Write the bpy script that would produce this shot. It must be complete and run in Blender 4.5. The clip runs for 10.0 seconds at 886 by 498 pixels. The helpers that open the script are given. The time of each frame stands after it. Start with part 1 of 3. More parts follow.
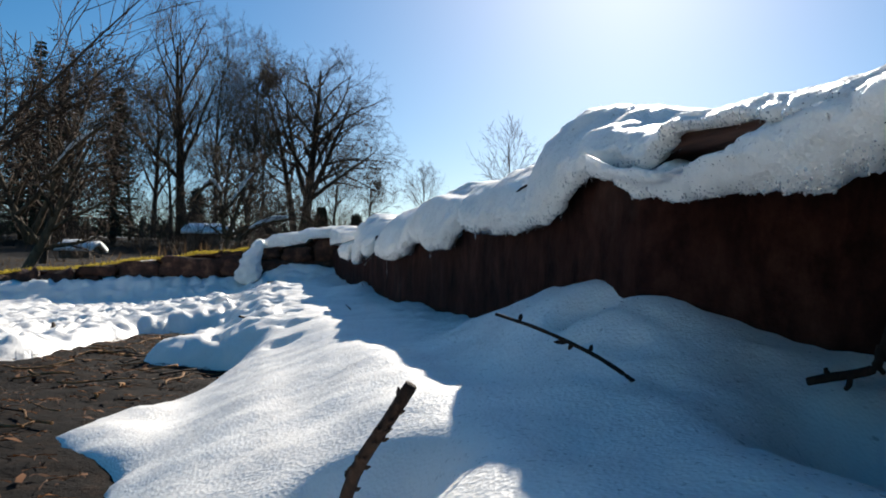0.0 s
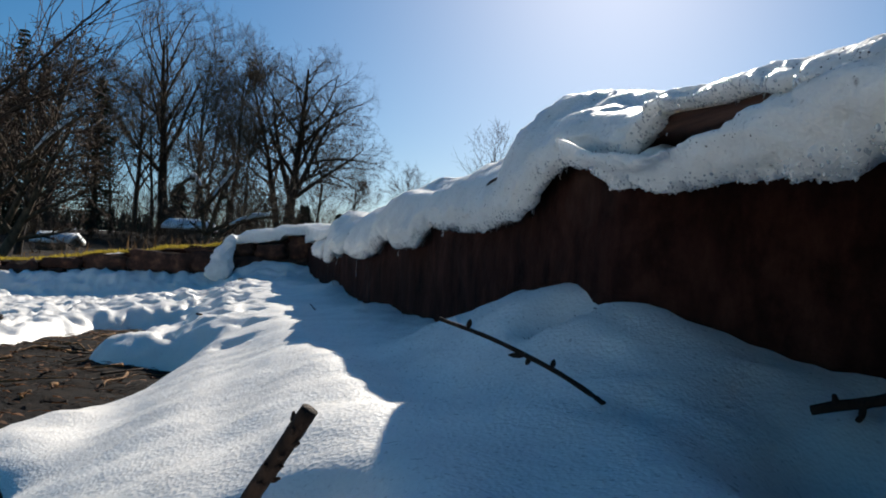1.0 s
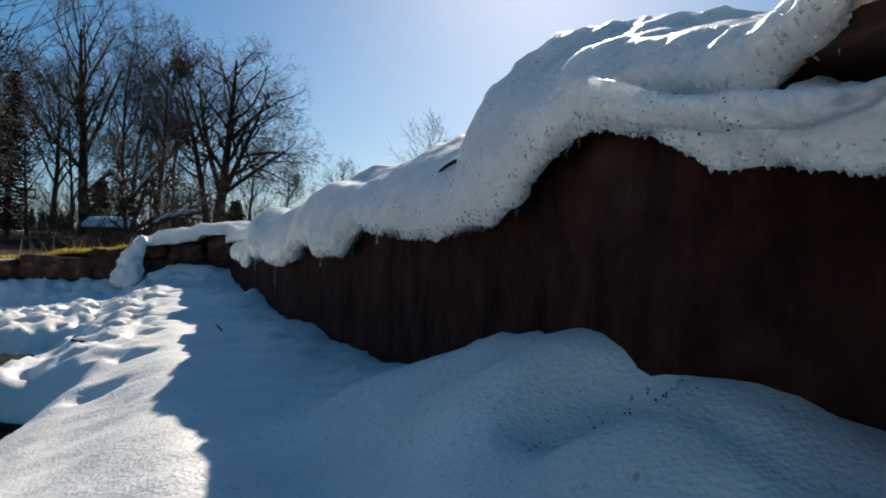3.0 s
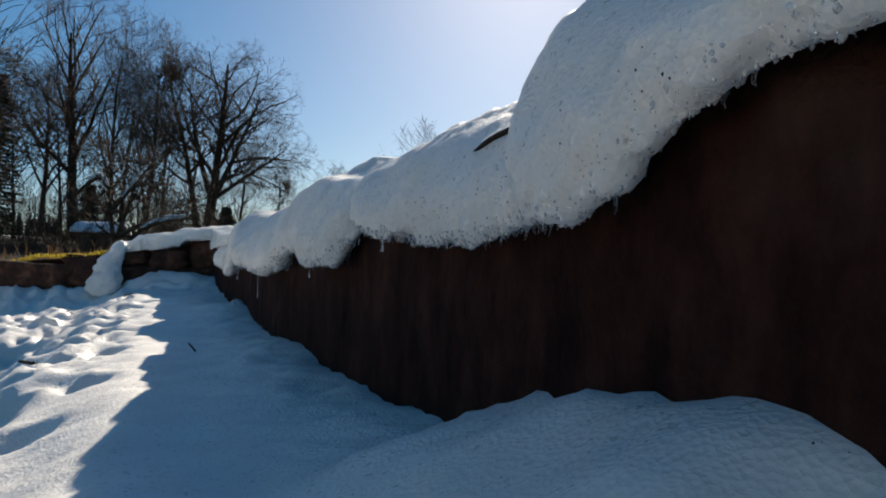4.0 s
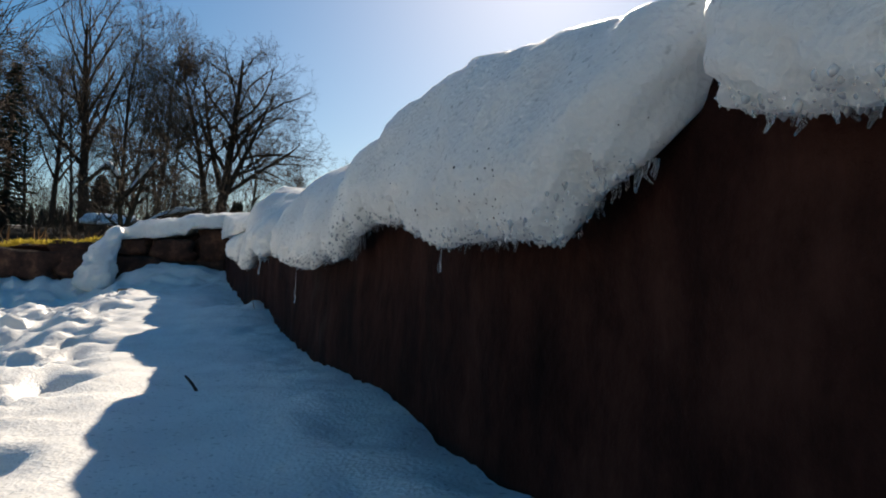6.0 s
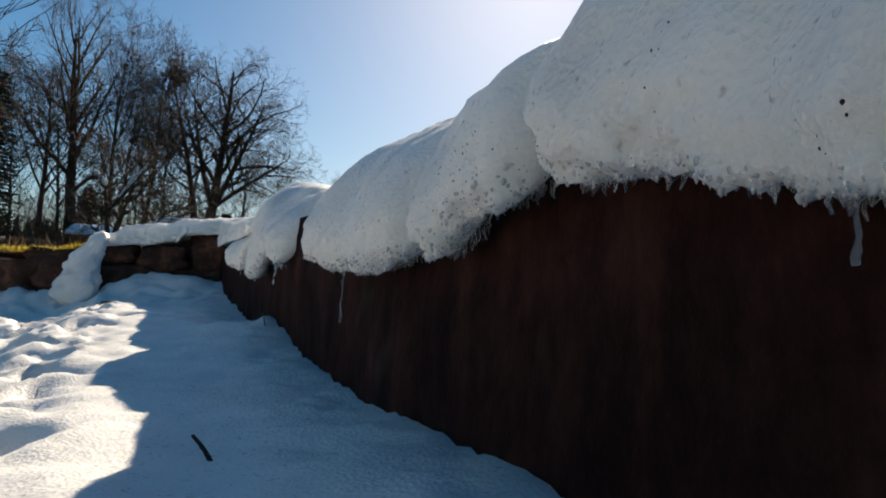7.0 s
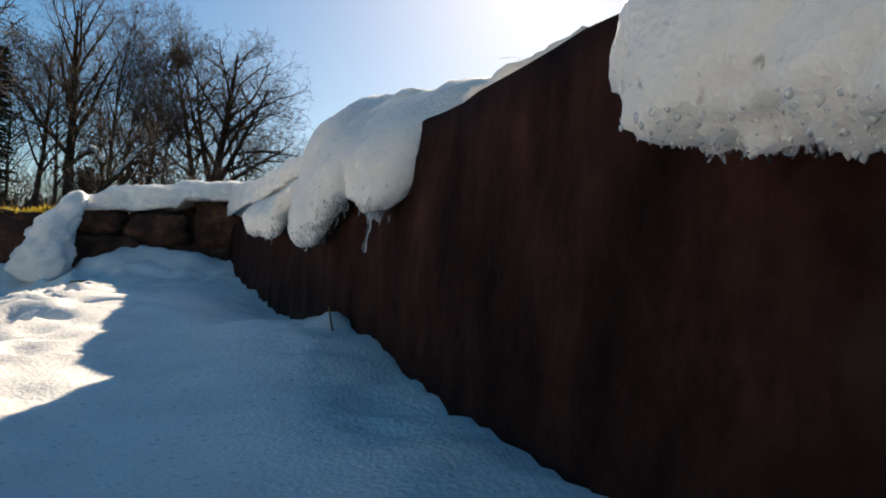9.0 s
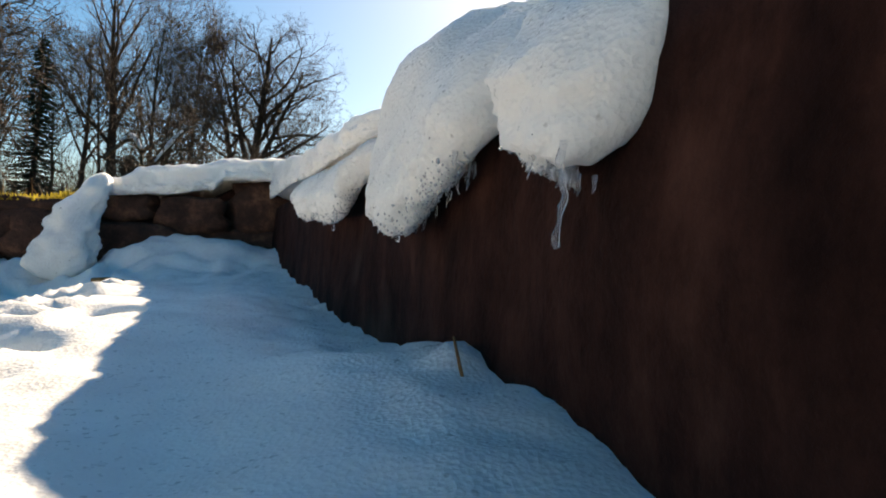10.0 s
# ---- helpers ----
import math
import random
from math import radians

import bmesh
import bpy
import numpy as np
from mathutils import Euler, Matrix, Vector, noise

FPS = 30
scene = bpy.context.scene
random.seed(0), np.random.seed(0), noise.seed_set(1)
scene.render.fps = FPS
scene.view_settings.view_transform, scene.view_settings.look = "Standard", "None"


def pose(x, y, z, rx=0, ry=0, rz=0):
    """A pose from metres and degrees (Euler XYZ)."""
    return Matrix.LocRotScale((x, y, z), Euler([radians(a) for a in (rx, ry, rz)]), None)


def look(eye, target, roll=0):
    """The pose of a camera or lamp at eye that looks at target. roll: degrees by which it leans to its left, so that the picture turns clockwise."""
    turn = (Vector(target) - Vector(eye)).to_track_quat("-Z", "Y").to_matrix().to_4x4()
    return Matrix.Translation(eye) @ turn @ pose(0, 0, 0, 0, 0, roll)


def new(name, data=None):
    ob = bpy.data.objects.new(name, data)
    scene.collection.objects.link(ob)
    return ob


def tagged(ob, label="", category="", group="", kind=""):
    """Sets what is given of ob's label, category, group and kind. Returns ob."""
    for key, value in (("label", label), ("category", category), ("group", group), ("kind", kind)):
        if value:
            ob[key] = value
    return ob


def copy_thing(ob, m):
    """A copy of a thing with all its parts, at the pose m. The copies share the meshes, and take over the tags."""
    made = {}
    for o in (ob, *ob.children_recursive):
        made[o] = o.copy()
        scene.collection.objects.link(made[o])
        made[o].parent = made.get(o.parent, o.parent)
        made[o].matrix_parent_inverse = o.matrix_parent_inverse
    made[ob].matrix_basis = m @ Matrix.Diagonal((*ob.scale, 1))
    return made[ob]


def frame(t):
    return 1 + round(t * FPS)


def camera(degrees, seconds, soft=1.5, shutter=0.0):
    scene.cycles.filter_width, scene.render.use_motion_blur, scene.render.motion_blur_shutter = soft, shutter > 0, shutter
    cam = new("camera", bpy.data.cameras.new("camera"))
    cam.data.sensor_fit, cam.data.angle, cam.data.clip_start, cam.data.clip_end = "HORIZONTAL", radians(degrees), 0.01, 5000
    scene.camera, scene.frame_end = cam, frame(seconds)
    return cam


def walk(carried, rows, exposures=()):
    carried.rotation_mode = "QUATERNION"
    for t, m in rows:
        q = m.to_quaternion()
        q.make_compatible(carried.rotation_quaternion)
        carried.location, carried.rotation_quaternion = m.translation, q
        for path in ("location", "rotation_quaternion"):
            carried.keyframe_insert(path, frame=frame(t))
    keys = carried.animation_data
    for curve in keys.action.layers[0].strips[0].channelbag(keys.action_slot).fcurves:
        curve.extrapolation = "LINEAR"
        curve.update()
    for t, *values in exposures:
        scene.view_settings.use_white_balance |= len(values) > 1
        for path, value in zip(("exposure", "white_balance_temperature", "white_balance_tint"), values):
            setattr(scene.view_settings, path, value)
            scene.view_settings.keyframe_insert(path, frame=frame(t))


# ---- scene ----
cam = camera(63.0, 10.0, soft=1.9)

PATH = [
    (0, (-0.003, -0.032, 0.306), (0.006, 1.966, 0.381), 1.3),
    (0.5, (0.025, 0.006, 0.309), (0.194, 1.997, 0.393), 2.1),
    (1, (0.025, 0.055, 0.303), (0.079, 2.053, 0.388), 2.9),
    (1.5, (0.036, 0.119, 0.311), (-0.056, 2.114, 0.419), 3.6),
    (2, (0.051, 0.19, 0.321), (0.204, 2.181, 0.433), 3.5),
    (2.5, (0.037, 0.231, 0.321), (0.238, 2.22, 0.387), 2.2),
    (3, (0.034, 0.332, 0.335), (0.263, 2.317, 0.406), 1.5),
    (3.2, (0.031, 0.372, 0.342), (0.285, 2.354, 0.43), 1.7),
    (4.5, (0.021, 0.607, 0.343), (0.268, 2.59, 0.433), 1.6),
    (5, (-0.011, 0.728, 0.344), (0.186, 2.717, 0.416), 2.0),
    (5.5, (-0.04, 0.847, 0.341), (0.152, 2.837, 0.404), 1.7),
    (5.7, (-0.048, 0.904, 0.339), (0.156, 2.893, 0.413), 2.7),
    (7, (-0.136, 1.234, 0.329), (0.119, 3.213, 0.463), 3.5),
    (7.5, (-0.152, 1.374, 0.331), (0.080, 3.358, 0.416), 3.6),
    (8, (-0.198, 1.519, 0.337), (0.043, 3.501, 0.459), 4.3),
    (8.5, (-0.235, 1.645, 0.313), (0.053, 3.620, 0.443), 4.7),
    (9, (-0.254, 1.772, 0.311), (0.007, 3.752, 0.424), 5.2),
    (9.5, (-0.283, 1.902, 0.318), (-0.047, 3.886, 0.398), 4.6),
    (10, (-0.305, 2.033, 0.323), (-0.141, 4.026, 0.373), 4.1),
]
walk(cam, [(t, look(eye, target, roll)) for t, eye, target, roll in PATH],
     exposures=[(0.0, 0.82, 6500, 10), (0.7, 0.55, 6500, 10), (2.0, 0.52, 6500, 10), (3.0, 0.54, 6600, 10), (4.5, 0.58, 7000, 12), (5.5, 0.68, 7050, 12),
                (7.0, 0.7, 7300, 12), (8.5, 0.84, 7600, 13), (9.5, 1.18, 8000, 14), (10.0, 1.4, 8200, 14)])

# ---- light ----
SUN_EL, SUN_AZ = radians(28.5), radians(14.5)
world = bpy.data.worlds.new("winter_sky")
scene.world = world
world.use_nodes = True
wn = world.node_tree
sky = wn.nodes.new("ShaderNodeTexSky")
sky.sky_type = "NISHITA"
sky.sun_disc = False
sky.sun_elevation, sky.sun_rotation = SUN_EL, SUN_AZ
sky.altitude, sky.air_density, sky.dust_density, sky.ozone_density = 200, 1.0, 0.56, 3.9
vivid = wn.nodes.new("ShaderNodeHueSaturation")
vivid.inputs["Hue"].default_value, vivid.inputs["Saturation"].default_value = .494, 1.33
wn.links.new(sky.outputs[0], vivid.inputs["Color"])
wn.links.new(vivid.outputs[0], wn.nodes["Background"].inputs[0])
wn.nodes["Background"].inputs[1].default_value = 0.056
sun = new("sun", bpy.data.lights.new("sun", "SUN"))
sun.data.energy, sun.data.angle, sun.data.color = 5.0, radians(0.53), (1.0, 0.93, 0.82)
sun.matrix_world = look((math.sin(SUN_AZ) * 30, math.cos(SUN_AZ) * 30, math.tan(SUN_EL) * 30), (0, 0, 0))

# ---- plan: s runs along the low wall, n stands off its face towards the yard ----
W0, UX, UY = (0.15, 0.768), -0.2345, 0.972


def world_of(s, n, z):
    return (W0[0] + UX * s - UY * n, W0[1] + UY * s + UX * n, z)


def plan_of(x, y):
    dx, dy = x - W0[0], y - W0[1]
    return UX * dx + UY * dy, -UY * dx + UX * dy


def smooth(a, b, x):
    t = min(1.0, max(0.0, (x - a) / (b - a)))
    return t * t * (3 - 2 * t)


def table(*rows):
    """A smooth function through rows of (place, value)."""
    xs, ys = [r[0] for r in rows], [r[1] for r in rows]

    def value(x):
        if x <= xs[0]:
            return ys[0]
        for i in range(1, len(xs)):
            if x <= xs[i]:
                t = (x - xs[i - 1]) / (xs[i] - xs[i - 1])
                t = t * t * (3 - 2 * t)
                return ys[i - 1] * (1 - t) + ys[i] * t
        return ys[-1]
    return value


def wobble(x, y, z=0.0, octaves=3):
    return noise.fractal(Vector((x, y, z)), 1.0, 2.0, octaves)


foot = table((-1.5, .235), (-.4, .235), (-.3, .245), (-.24, .262), (-.13, .298), (-.05, .31), (.05, .295), (.11, .282), (.16, .27), (.2, .254), (.24, .243), (.3, .245),
             (.43, .238), (.7, .235), (.85, .242), (1.2, .235), (1.44, .24), (1.54, .25), (1.62, .267), (1.76, .277), (1.84, .255),
             (2.12, .255), (2.5, .28), (3.0, .31))
shoulder = table((.0, .222), (.2, .219), (.32, .202), (.45, .158), (.9, .138), (1.6, .15))
north_foot = table((0, .335), (.09, .357), (.16, .352), (.24, .338), (.33, .308), (.38, .268), (.46, .264), (1, .26), (1.35, .24), (1.8, .2))
north_top = table((-.2, .492), (.1, .49), (.135, .455), (.25, .437), (.36, .43), (.42, .424), (.5, .408), (.64, .40), (.83, .365), (1.35, .30), (1.8, .25), (2.3, .2))
BARE = [(-.6, .47), (0, .475), (.06, .51), (.13, .55), (.2, .58), (.31, .54), (.39, .48), (.55, .42), (.7, .375), (.76, .38), (.8, .43),
        (.86, .55), (.94, .59), (1.1, .52), (1.48, .47), (1.62, .5), (1.67, .61), (1.6, .69), (1.41, .76), (1.04, .81), (.92, .88),
        (.5, 1.1), (0, 1.5), (-.6, 1.7)]
PITS = [(1.67, .53, .07, .05), (2.0, .47, .06, .05), (1.25, .41, .05, .035), (2.05, .37, .05, .04), (2.1, .235, .028, .08), (1.93, .285, .03, .08),
        (2.42, .39, .07, .06), (2.3, .5, .06, .04), (2.6, .45, .05, .03), (1.0, .33, .035, .02), (1.45, .3, .04, .025), (1.8, .42, .05, .05),
        (2.25, .29, .035, .025), (.55, .3, .03, .014), (.78, .27, .03, .016), (1.12, .27, .03, .018), (2.75, .6, .06, .03), (1.9, .62, .06, .04), (-.34, .292, .06, .03), (-.1, .03, .035, .018), (-.42, -.03, .09, .05)]


def bare_distance(s, n):
    """Metres outside the bare patch of earth; below zero inside."""
    best, inside = 9.0, False
    for i in range(len(BARE)):
        (a, b), (c, d) = BARE[i - 1], BARE[i]
        t = min(1.0, max(0.0, ((s - a) * (c - a) + (n - b) * (d - b)) / ((c - a) ** 2 + (d - b) ** 2)))
        best = min(best, math.hypot(s - a - t * (c - a), n - b - t * (d - b)))
        if (b > n) != (d > n) and s < a + (n - b) / (d - b) * (c - a):
            inside = not inside
    return -best if inside else best


def terrace(s, n):
    q = max(0.0, s - 3.3)
    rise = .0011 * min(q, 45.0) ** 2 + .03 * max(0.0, q - 45.0)
    return .385 - .2 * smooth(.5, 2.2, n) + min(rise, 14.0) + .03 * wobble(s * .6, n * .6, 7)


def soil_height(s, n):
    z = .106 + .007 * wobble(s * 9, n * 9, 3) + .004 * wobble(s * 34, n * 34, 1)
    z -= .05 * smooth(-.62, -.9, s)
    up = max(smooth(3.08, 3.2, s), smooth(-.2, -.3, n))
    return z * (1 - up) + (terrace(s, n) - .01) * up


def snow_height(s, n):
    f = foot(s)
    z = f + (shoulder(n) - f) * smooth(-.02, .17, n)
    z -= .032 * smooth(.2, .36, n) * smooth(.95, .4, s) * smooth(2.0, .8, n)
    if s < 3.3:
        z += .044 * smooth(1.3, 2.2, s) * smooth(1.1, .3, n) * smooth(.0, .15, n)
        z += .003 * wobble(s * 17, n * 17, 8, 2)
    z += (north_foot(n) - z) * smooth(2.78, 3.04, s)
    if 2.3 < s < 3.1:
        z += smooth(2.5, 2.9, s) * smooth(.6, .35, n) * (.012 * wobble(s * 9, n * 9, 31) + .007 * wobble(s * 26, n * 26, 17))
    far = smooth(2.0, 6.0, n)
    z += .007 * wobble(s * 4, n * 4) * (1 + far)
    lit = smooth(.19, .32, n) * smooth(.55, 1.15, s)
    if s < 5 and n < 4:
        z += lit * (.015 * wobble(s * 9, n * 13, 2, 2) + .011 * (1 - 3.2 * abs(wobble(s * 10, n * 15, 9, 2))))
        z += .0022 * wobble(s * 28, n * 28, 5) * (.5 + lit)
    if s < 3 and n < .3:
        z += smooth(.16, .02, n) * (.005 * wobble(s * 18, n * 18, 21) + .004 * wobble(s * 55, n * 55, 4))
        z += .018 * math.exp(-((s - 1.71) ** 2 + (n - .012) ** 2) / .00022)
    for a, b, r, d in PITS:
        e = ((s - a) ** 2 + (n - b) ** 2) / (r * r)
        if e < 6:
            z -= d * math.exp(-e * e)
    if s < -.2 and n < .12:
        z -= .03 * smooth(-.2, -.4, s) * smooth(.12, -.02, n)
    soil = soil_height(s, n)
    up = max(smooth(3.08, 3.2, s), smooth(-.2, -.3, n))
    if up > 0:
        cover = terrace(s, n) + .02 * wobble(s * 1.3, n * 1.3, 3) - .012 - .03 * smooth(4, 8, s)
        z = z * (1 - up) + cover * up
    elif s < 3 and n < 2.5:
        d = bare_distance(s, n) + .007 * wobble(s * 13, n * 13, 6)
        if d < 0:
            return soil - .02
        if d < .085:
            z = soil - .02 + (z - soil + .02) * math.sqrt(1 - (1 - d / .085) ** 2)
    return z


# ---- materials ----
def material(name, colour, rough=.8, spec=.3):
    m = bpy.data.materials.new(name)
    m.use_nodes = True
    b = m.node_tree.nodes["Principled BSDF"]
    b.inputs["Base Color"].default_value = (*colour, 1)
    b.inputs["Roughness"].default_value = rough
    b.inputs["Specular IOR Level"].default_value = spec
    return m, m.node_tree, b


def coords(nt, scale=(1, 1, 1)):
    tc = nt.nodes.new("ShaderNodeNewGeometry")
    mp = nt.nodes.new("ShaderNodeMapping")
    mp.inputs["Scale"].default_value = scale
    nt.links.new(tc.outputs["Position"], mp.inputs["Vector"])
    return mp.outputs[0]


def noise_node(nt, vec, scale, detail=4, rough=.6):
    t = nt.nodes.new("ShaderNodeTexNoise")
    t.inputs["Scale"].default_value, t.inputs["Detail"].default_value, t.inputs["Roughness"].default_value = scale, detail, rough
    nt.links.new(vec, t.inputs["Vector"])
    return t.outputs["Fac"]


def ramp(nt, fac, *stops):
    r = nt.nodes.new("ShaderNodeValToRGB")
    while len(r.color_ramp.elements) < len(stops):
        r.color_ramp.elements.new(.5)
    for e, (p, c) in zip(r.color_ramp.elements, stops):
        e.position, e.color = p, (*c, 1)
    nt.links.new(fac, r.inputs[0])
    return r.outputs[0]


def mix(nt, a, b, fac, how="MULTIPLY"):
    m = nt.nodes.new("ShaderNodeMixRGB")
    m.blend_type = how
    for k, v in ((0, fac), (1, a), (2, b)):
        if isinstance(v, (int, float)):
            m.inputs[k].default_value = v
        else:
            nt.links.new(v, m.inputs[k])
    return m.outputs[0]


def bump(nt, b, *layers):
    """layers: (height, strength, distance), the coarsest first."""
    last = None
    for h, strength, distance in layers:
        n = nt.nodes.new("ShaderNodeBump")
        n.inputs["Strength"].default_value, n.inputs["Distance"].default_value = strength, distance
        nt.links.new(h, n.inputs["Height"])
        if last:
            nt.links.new(last, n.inputs["Normal"])
        last = n.outputs[0]
    nt.links.new(last, b.inputs["Normal"])


def snow_material(name, thin):
    m, nt, b = material(name, (.9, .91, .92), .55, .35)
    v = coords(nt)
    grains = nt.nodes.new("ShaderNodeTexVoronoi")
    grains.inputs["Scale"].default_value = 330
    nt.links.new(v, grains.inputs["Vector"])
    stain = ramp(nt, noise_node(nt, v, 9, 5), (.30, (.74, .715, .675)), (.62, (.88, .85, .80)))
    specks = ramp(nt, noise_node(nt, v, 130, 2, .5), (.69, (1, 1, 1)), (.77, (.3, .26, .22)))
    nt.links.new(mix(nt, stain, specks, .65 if thin else .5), b.inputs["Base Color"])
    # wet grains glint where the sun reaches them
    gl = nt.nodes.new("ShaderNodeMapRange")
    gl.inputs["From Min"].default_value, gl.inputs["From Max"].default_value = .45, .7
    gl.inputs["To Min"].default_value, gl.inputs["To Max"].default_value = .62, .16
    nt.links.new(noise_node(nt, v, 210, 2), gl.inputs["Value"])
    nt.links.new(gl.outputs[0], b.inputs["Roughness"])
    b.inputs["Subsurface Weight"].default_value = .75 if thin else .25
    b.inputs["Subsurface Radius"].default_value = (1, 1.05, 1.1)
    b.inputs["Subsurface Scale"].default_value = .017 if thin else .01
    bump(nt, b, (noise_node(nt, v, 60, 5, .65), .45 if thin else .26, .006), (grains.outputs["Distance"], .4 if thin else .22, .0025))
    return m


snow_mat = snow_material("granular_snow", False)
cap_mat = snow_material("translucent_snow", True)

soil_mat, nt, b = material("wet_earth", (.05, .035, .025), .95, .1)
v = coords(nt)
nt.links.new(ramp(nt, noise_node(nt, v, 30, 6, .7), (.3, (.003, .0021, .0018)), (.5, (.006, .004, .003)), (.7, (.022, .012, .0065))), b.inputs["Base Color"])
bump(nt, b, (noise_node(nt, v, 45, 6, .7), .8, .01), (noise_node(nt, v, 400, 3), .5, .002))

wall_mat, nt, b = material("stained_render", (.07, .035, .028), .9, .08)
v = coords(nt)
streak = noise_node(nt, coords(nt, (7, 7, 2.6)), 3, 6, .65)
col = ramp(nt, streak, (.3, (.012, .0048, .0038)), (.52, (.038, .0145, .0105)), (.72, (.078, .032, .022)))
col = mix(nt, col, ramp(nt, noise_node(nt, v, 26, 6, .7), (.35, (.45, .4, .4)), (.6, (1, 1, 1))), .8)
col = mix(nt, col, ramp(nt, noise_node(nt, v, 6, 3), (.62, (0, 0, 0)), (.72, (.04, .034, .028))), .5, "ADD")
nt.links.new(col, b.inputs["Base Color"])
bump(nt, b, (noise_node(nt, v, 40, 6, .7), .6, .006), (noise_node(nt, v, 300, 3), .4, .0015))

board_mat, nt, b = material("red_brown_board", (.12, .05, .035), .7, .3)
nt.links.new(ramp(nt, noise_node(nt, coords(nt, (4, 1.2, 30)), 8, 5), (.3, (.03, .013, .010)), (.7, (.10, .045, .03))), b.inputs["Base Color"])
bump(nt, b, (noise_node(nt, coords(nt, (6, 2, 40)), 10, 5), .5, .003))

stone_mat, nt, b = material("reddish_stone", (.12, .06, .04), .8, .3)
v = coords(nt)
oi = nt.nodes.new("ShaderNodeObjectInfo")
c1 = ramp(nt, noise_node(nt, v, 22, 6, .7), (.3, (.014, .007, .005)), (.52, (.07, .03, .019)), (.72, (.22, .105, .06)))
nt.links.new(mix(nt, c1, ramp(nt, oi.outputs["Random"], (0, (.55, .5, .5)), (1, (1, 1, 1))), .8), b.inputs["Base Color"])
bump(nt, b, (noise_node(nt, v, 50, 6, .7), .8, .008), (noise_node(nt, v, 260, 3), .5, .002))


def thin_leaf_material(name, low, high, glow):
    m, nt, b = material(name, low, .7, .2)
    gi = nt.nodes.new("ShaderNodeNewGeometry")
    c = ramp(nt, gi.outputs["Random Per Island"], (0, low), (1, high))
    nt.links.new(c, b.inputs["Base Color"])
    tr = nt.nodes.new("ShaderNodeBsdfTranslucent")
    nt.links.new(c, tr.inputs["Color"])
    mx = nt.nodes.new("ShaderNodeMixShader")
    mx.inputs[0].default_value = glow
    nt.links.new(b.outputs[0], mx.inputs[1])
    nt.links.new(tr.outputs[0], mx.inputs[2])
    nt.links.new(mx.outputs[0], nt.nodes["Material Output"].inputs[0])
    return m


moss_mat = thin_leaf_material("moss", (.26, .2, .025), (.5, .38, .05), .55)
grass_mat = thin_leaf_material("dry_grass", (.07, .04, .02), (.2, .12, .055), .3)
needle_mat = thin_leaf_material("dark_needles", (.012, .02, .012), (.035, .05, .022), .15)
litter_mat = thin_leaf_material("leaf_litter", (.014, .008, .005), (.2, .085, .03), .2)


def bark_material(name, dark, light, scale):
    m, nt, b = material(name, dark, .85, .25)
    v = coords(nt, (1, 1, .35))
    nt.links.new(ramp(nt, noise_node(nt, v, scale, 5, .65), (.35, dark), (.7, light)), b.inputs["Base Color"])
    bump(nt, b, (noise_node(nt, v, scale * 1.6, 5, .7), .8, .6 / scale))
    return m


bark_mat = bark_material("grey_brown_bark", (.028, .02, .015), (.11, .075, .05), 9)
shoot_mat = bark_material("fine_shoots", (.03, .019, .013), (.10, .062, .038), 5)
# paler copy of the bark for near orchard trees: sunlight put into the colour
lit_bark_mat = bark_material("sunlit_orchard_bark", (.045, .032, .02), (.2, .14, .085), 14)
twig_mat = bark_material("wet_twig", (.012, .007, .005), (.045, .024, .015), 260)
straw_mat = bark_material("straw_twig", (.10, .045, .018), (.36, .19, .075), 160)

ice_mat, nt, b = material("clear_ice", (.97, .98, 1), .06, .5)
b.inputs["Transmission Weight"].default_value, b.inputs["IOR"].default_value = .92, 1.31
bump(nt, b, (noise_node(nt, coords(nt), 220, 3), .35, .002))

icy_mat, nt, b = material("wet_icy_grains", (.80, .80, .79), .2, .5)
b.inputs["Transmission Weight"].default_value, b.inputs["IOR"].default_value = .55, 1.31
bump(nt, b, (noise_node(nt, coords(nt), 300, 3), .4, .0015))

roof_snow_mat, nt, b = material("far_snow", (.84, .86, .88), .7, .2)
bump(nt, b, (noise_node(nt, coords(nt), 3, 4), .5, .1))
plank_mat = bark_material("grey_planks", (.05, .04, .03), (.16, .12, .09), 7)


# ---- mesh helpers ----
def mesh_object(name, verts, faces, mat, parent=None, rounded=True, label=""):
    me = bpy.data.meshes.new(name)
    me.from_pydata(verts, [], faces)
    me.materials.append(mat)
    if rounded:
        me.shade_smooth()
    ob = new(name, me)
    ob.parent = parent
    if label:
        tagged(ob, label)
    return ob


def steps(a, b, d, far_a, far_b, grow=1.28):
    k = round((b - a) / d)
    mid = [a + (b - a) * i / k for i in range(k + 1)]
    out, x, w = [], b, d
    while x < far_b:
        w *= grow
        x += w
        out.append(x)
    low, x, w = [], a, d
    while x > far_a:
        w *= grow
        x -= w
        low.append(x)
    return low[::-1] + mid + out


def sheet(name, ss, ns, height, mat):
    verts = [world_of(s, n, height(s, n)) for s in ss for n in ns]
    k = len(ns)
    faces = [(i * k + j, i * k + j + 1, (i + 1) * k + j + 1, (i + 1) * k + j) for i in range(len(ss) - 1) for j in range(k - 1)]
    return mesh_object(name, verts, faces, mat)


def loft(name, loops, mat, parent=None, label=""):
    """A closed skin over loops of the same number of points."""
    k = len(loops[0])
    verts = [p for lp in loops for p in lp]
    faces = [(i * k + j, i * k + (j + 1) % k, (i + 1) * k + (j + 1) % k, (i + 1) * k + j) for i in range(len(loops) - 1) for j in range(k)]
    faces += [tuple(range(k))[::-1], tuple((len(loops) - 1) * k + j for j in range(k))]
    return mesh_object(name, verts, faces, mat, parent, True, label)


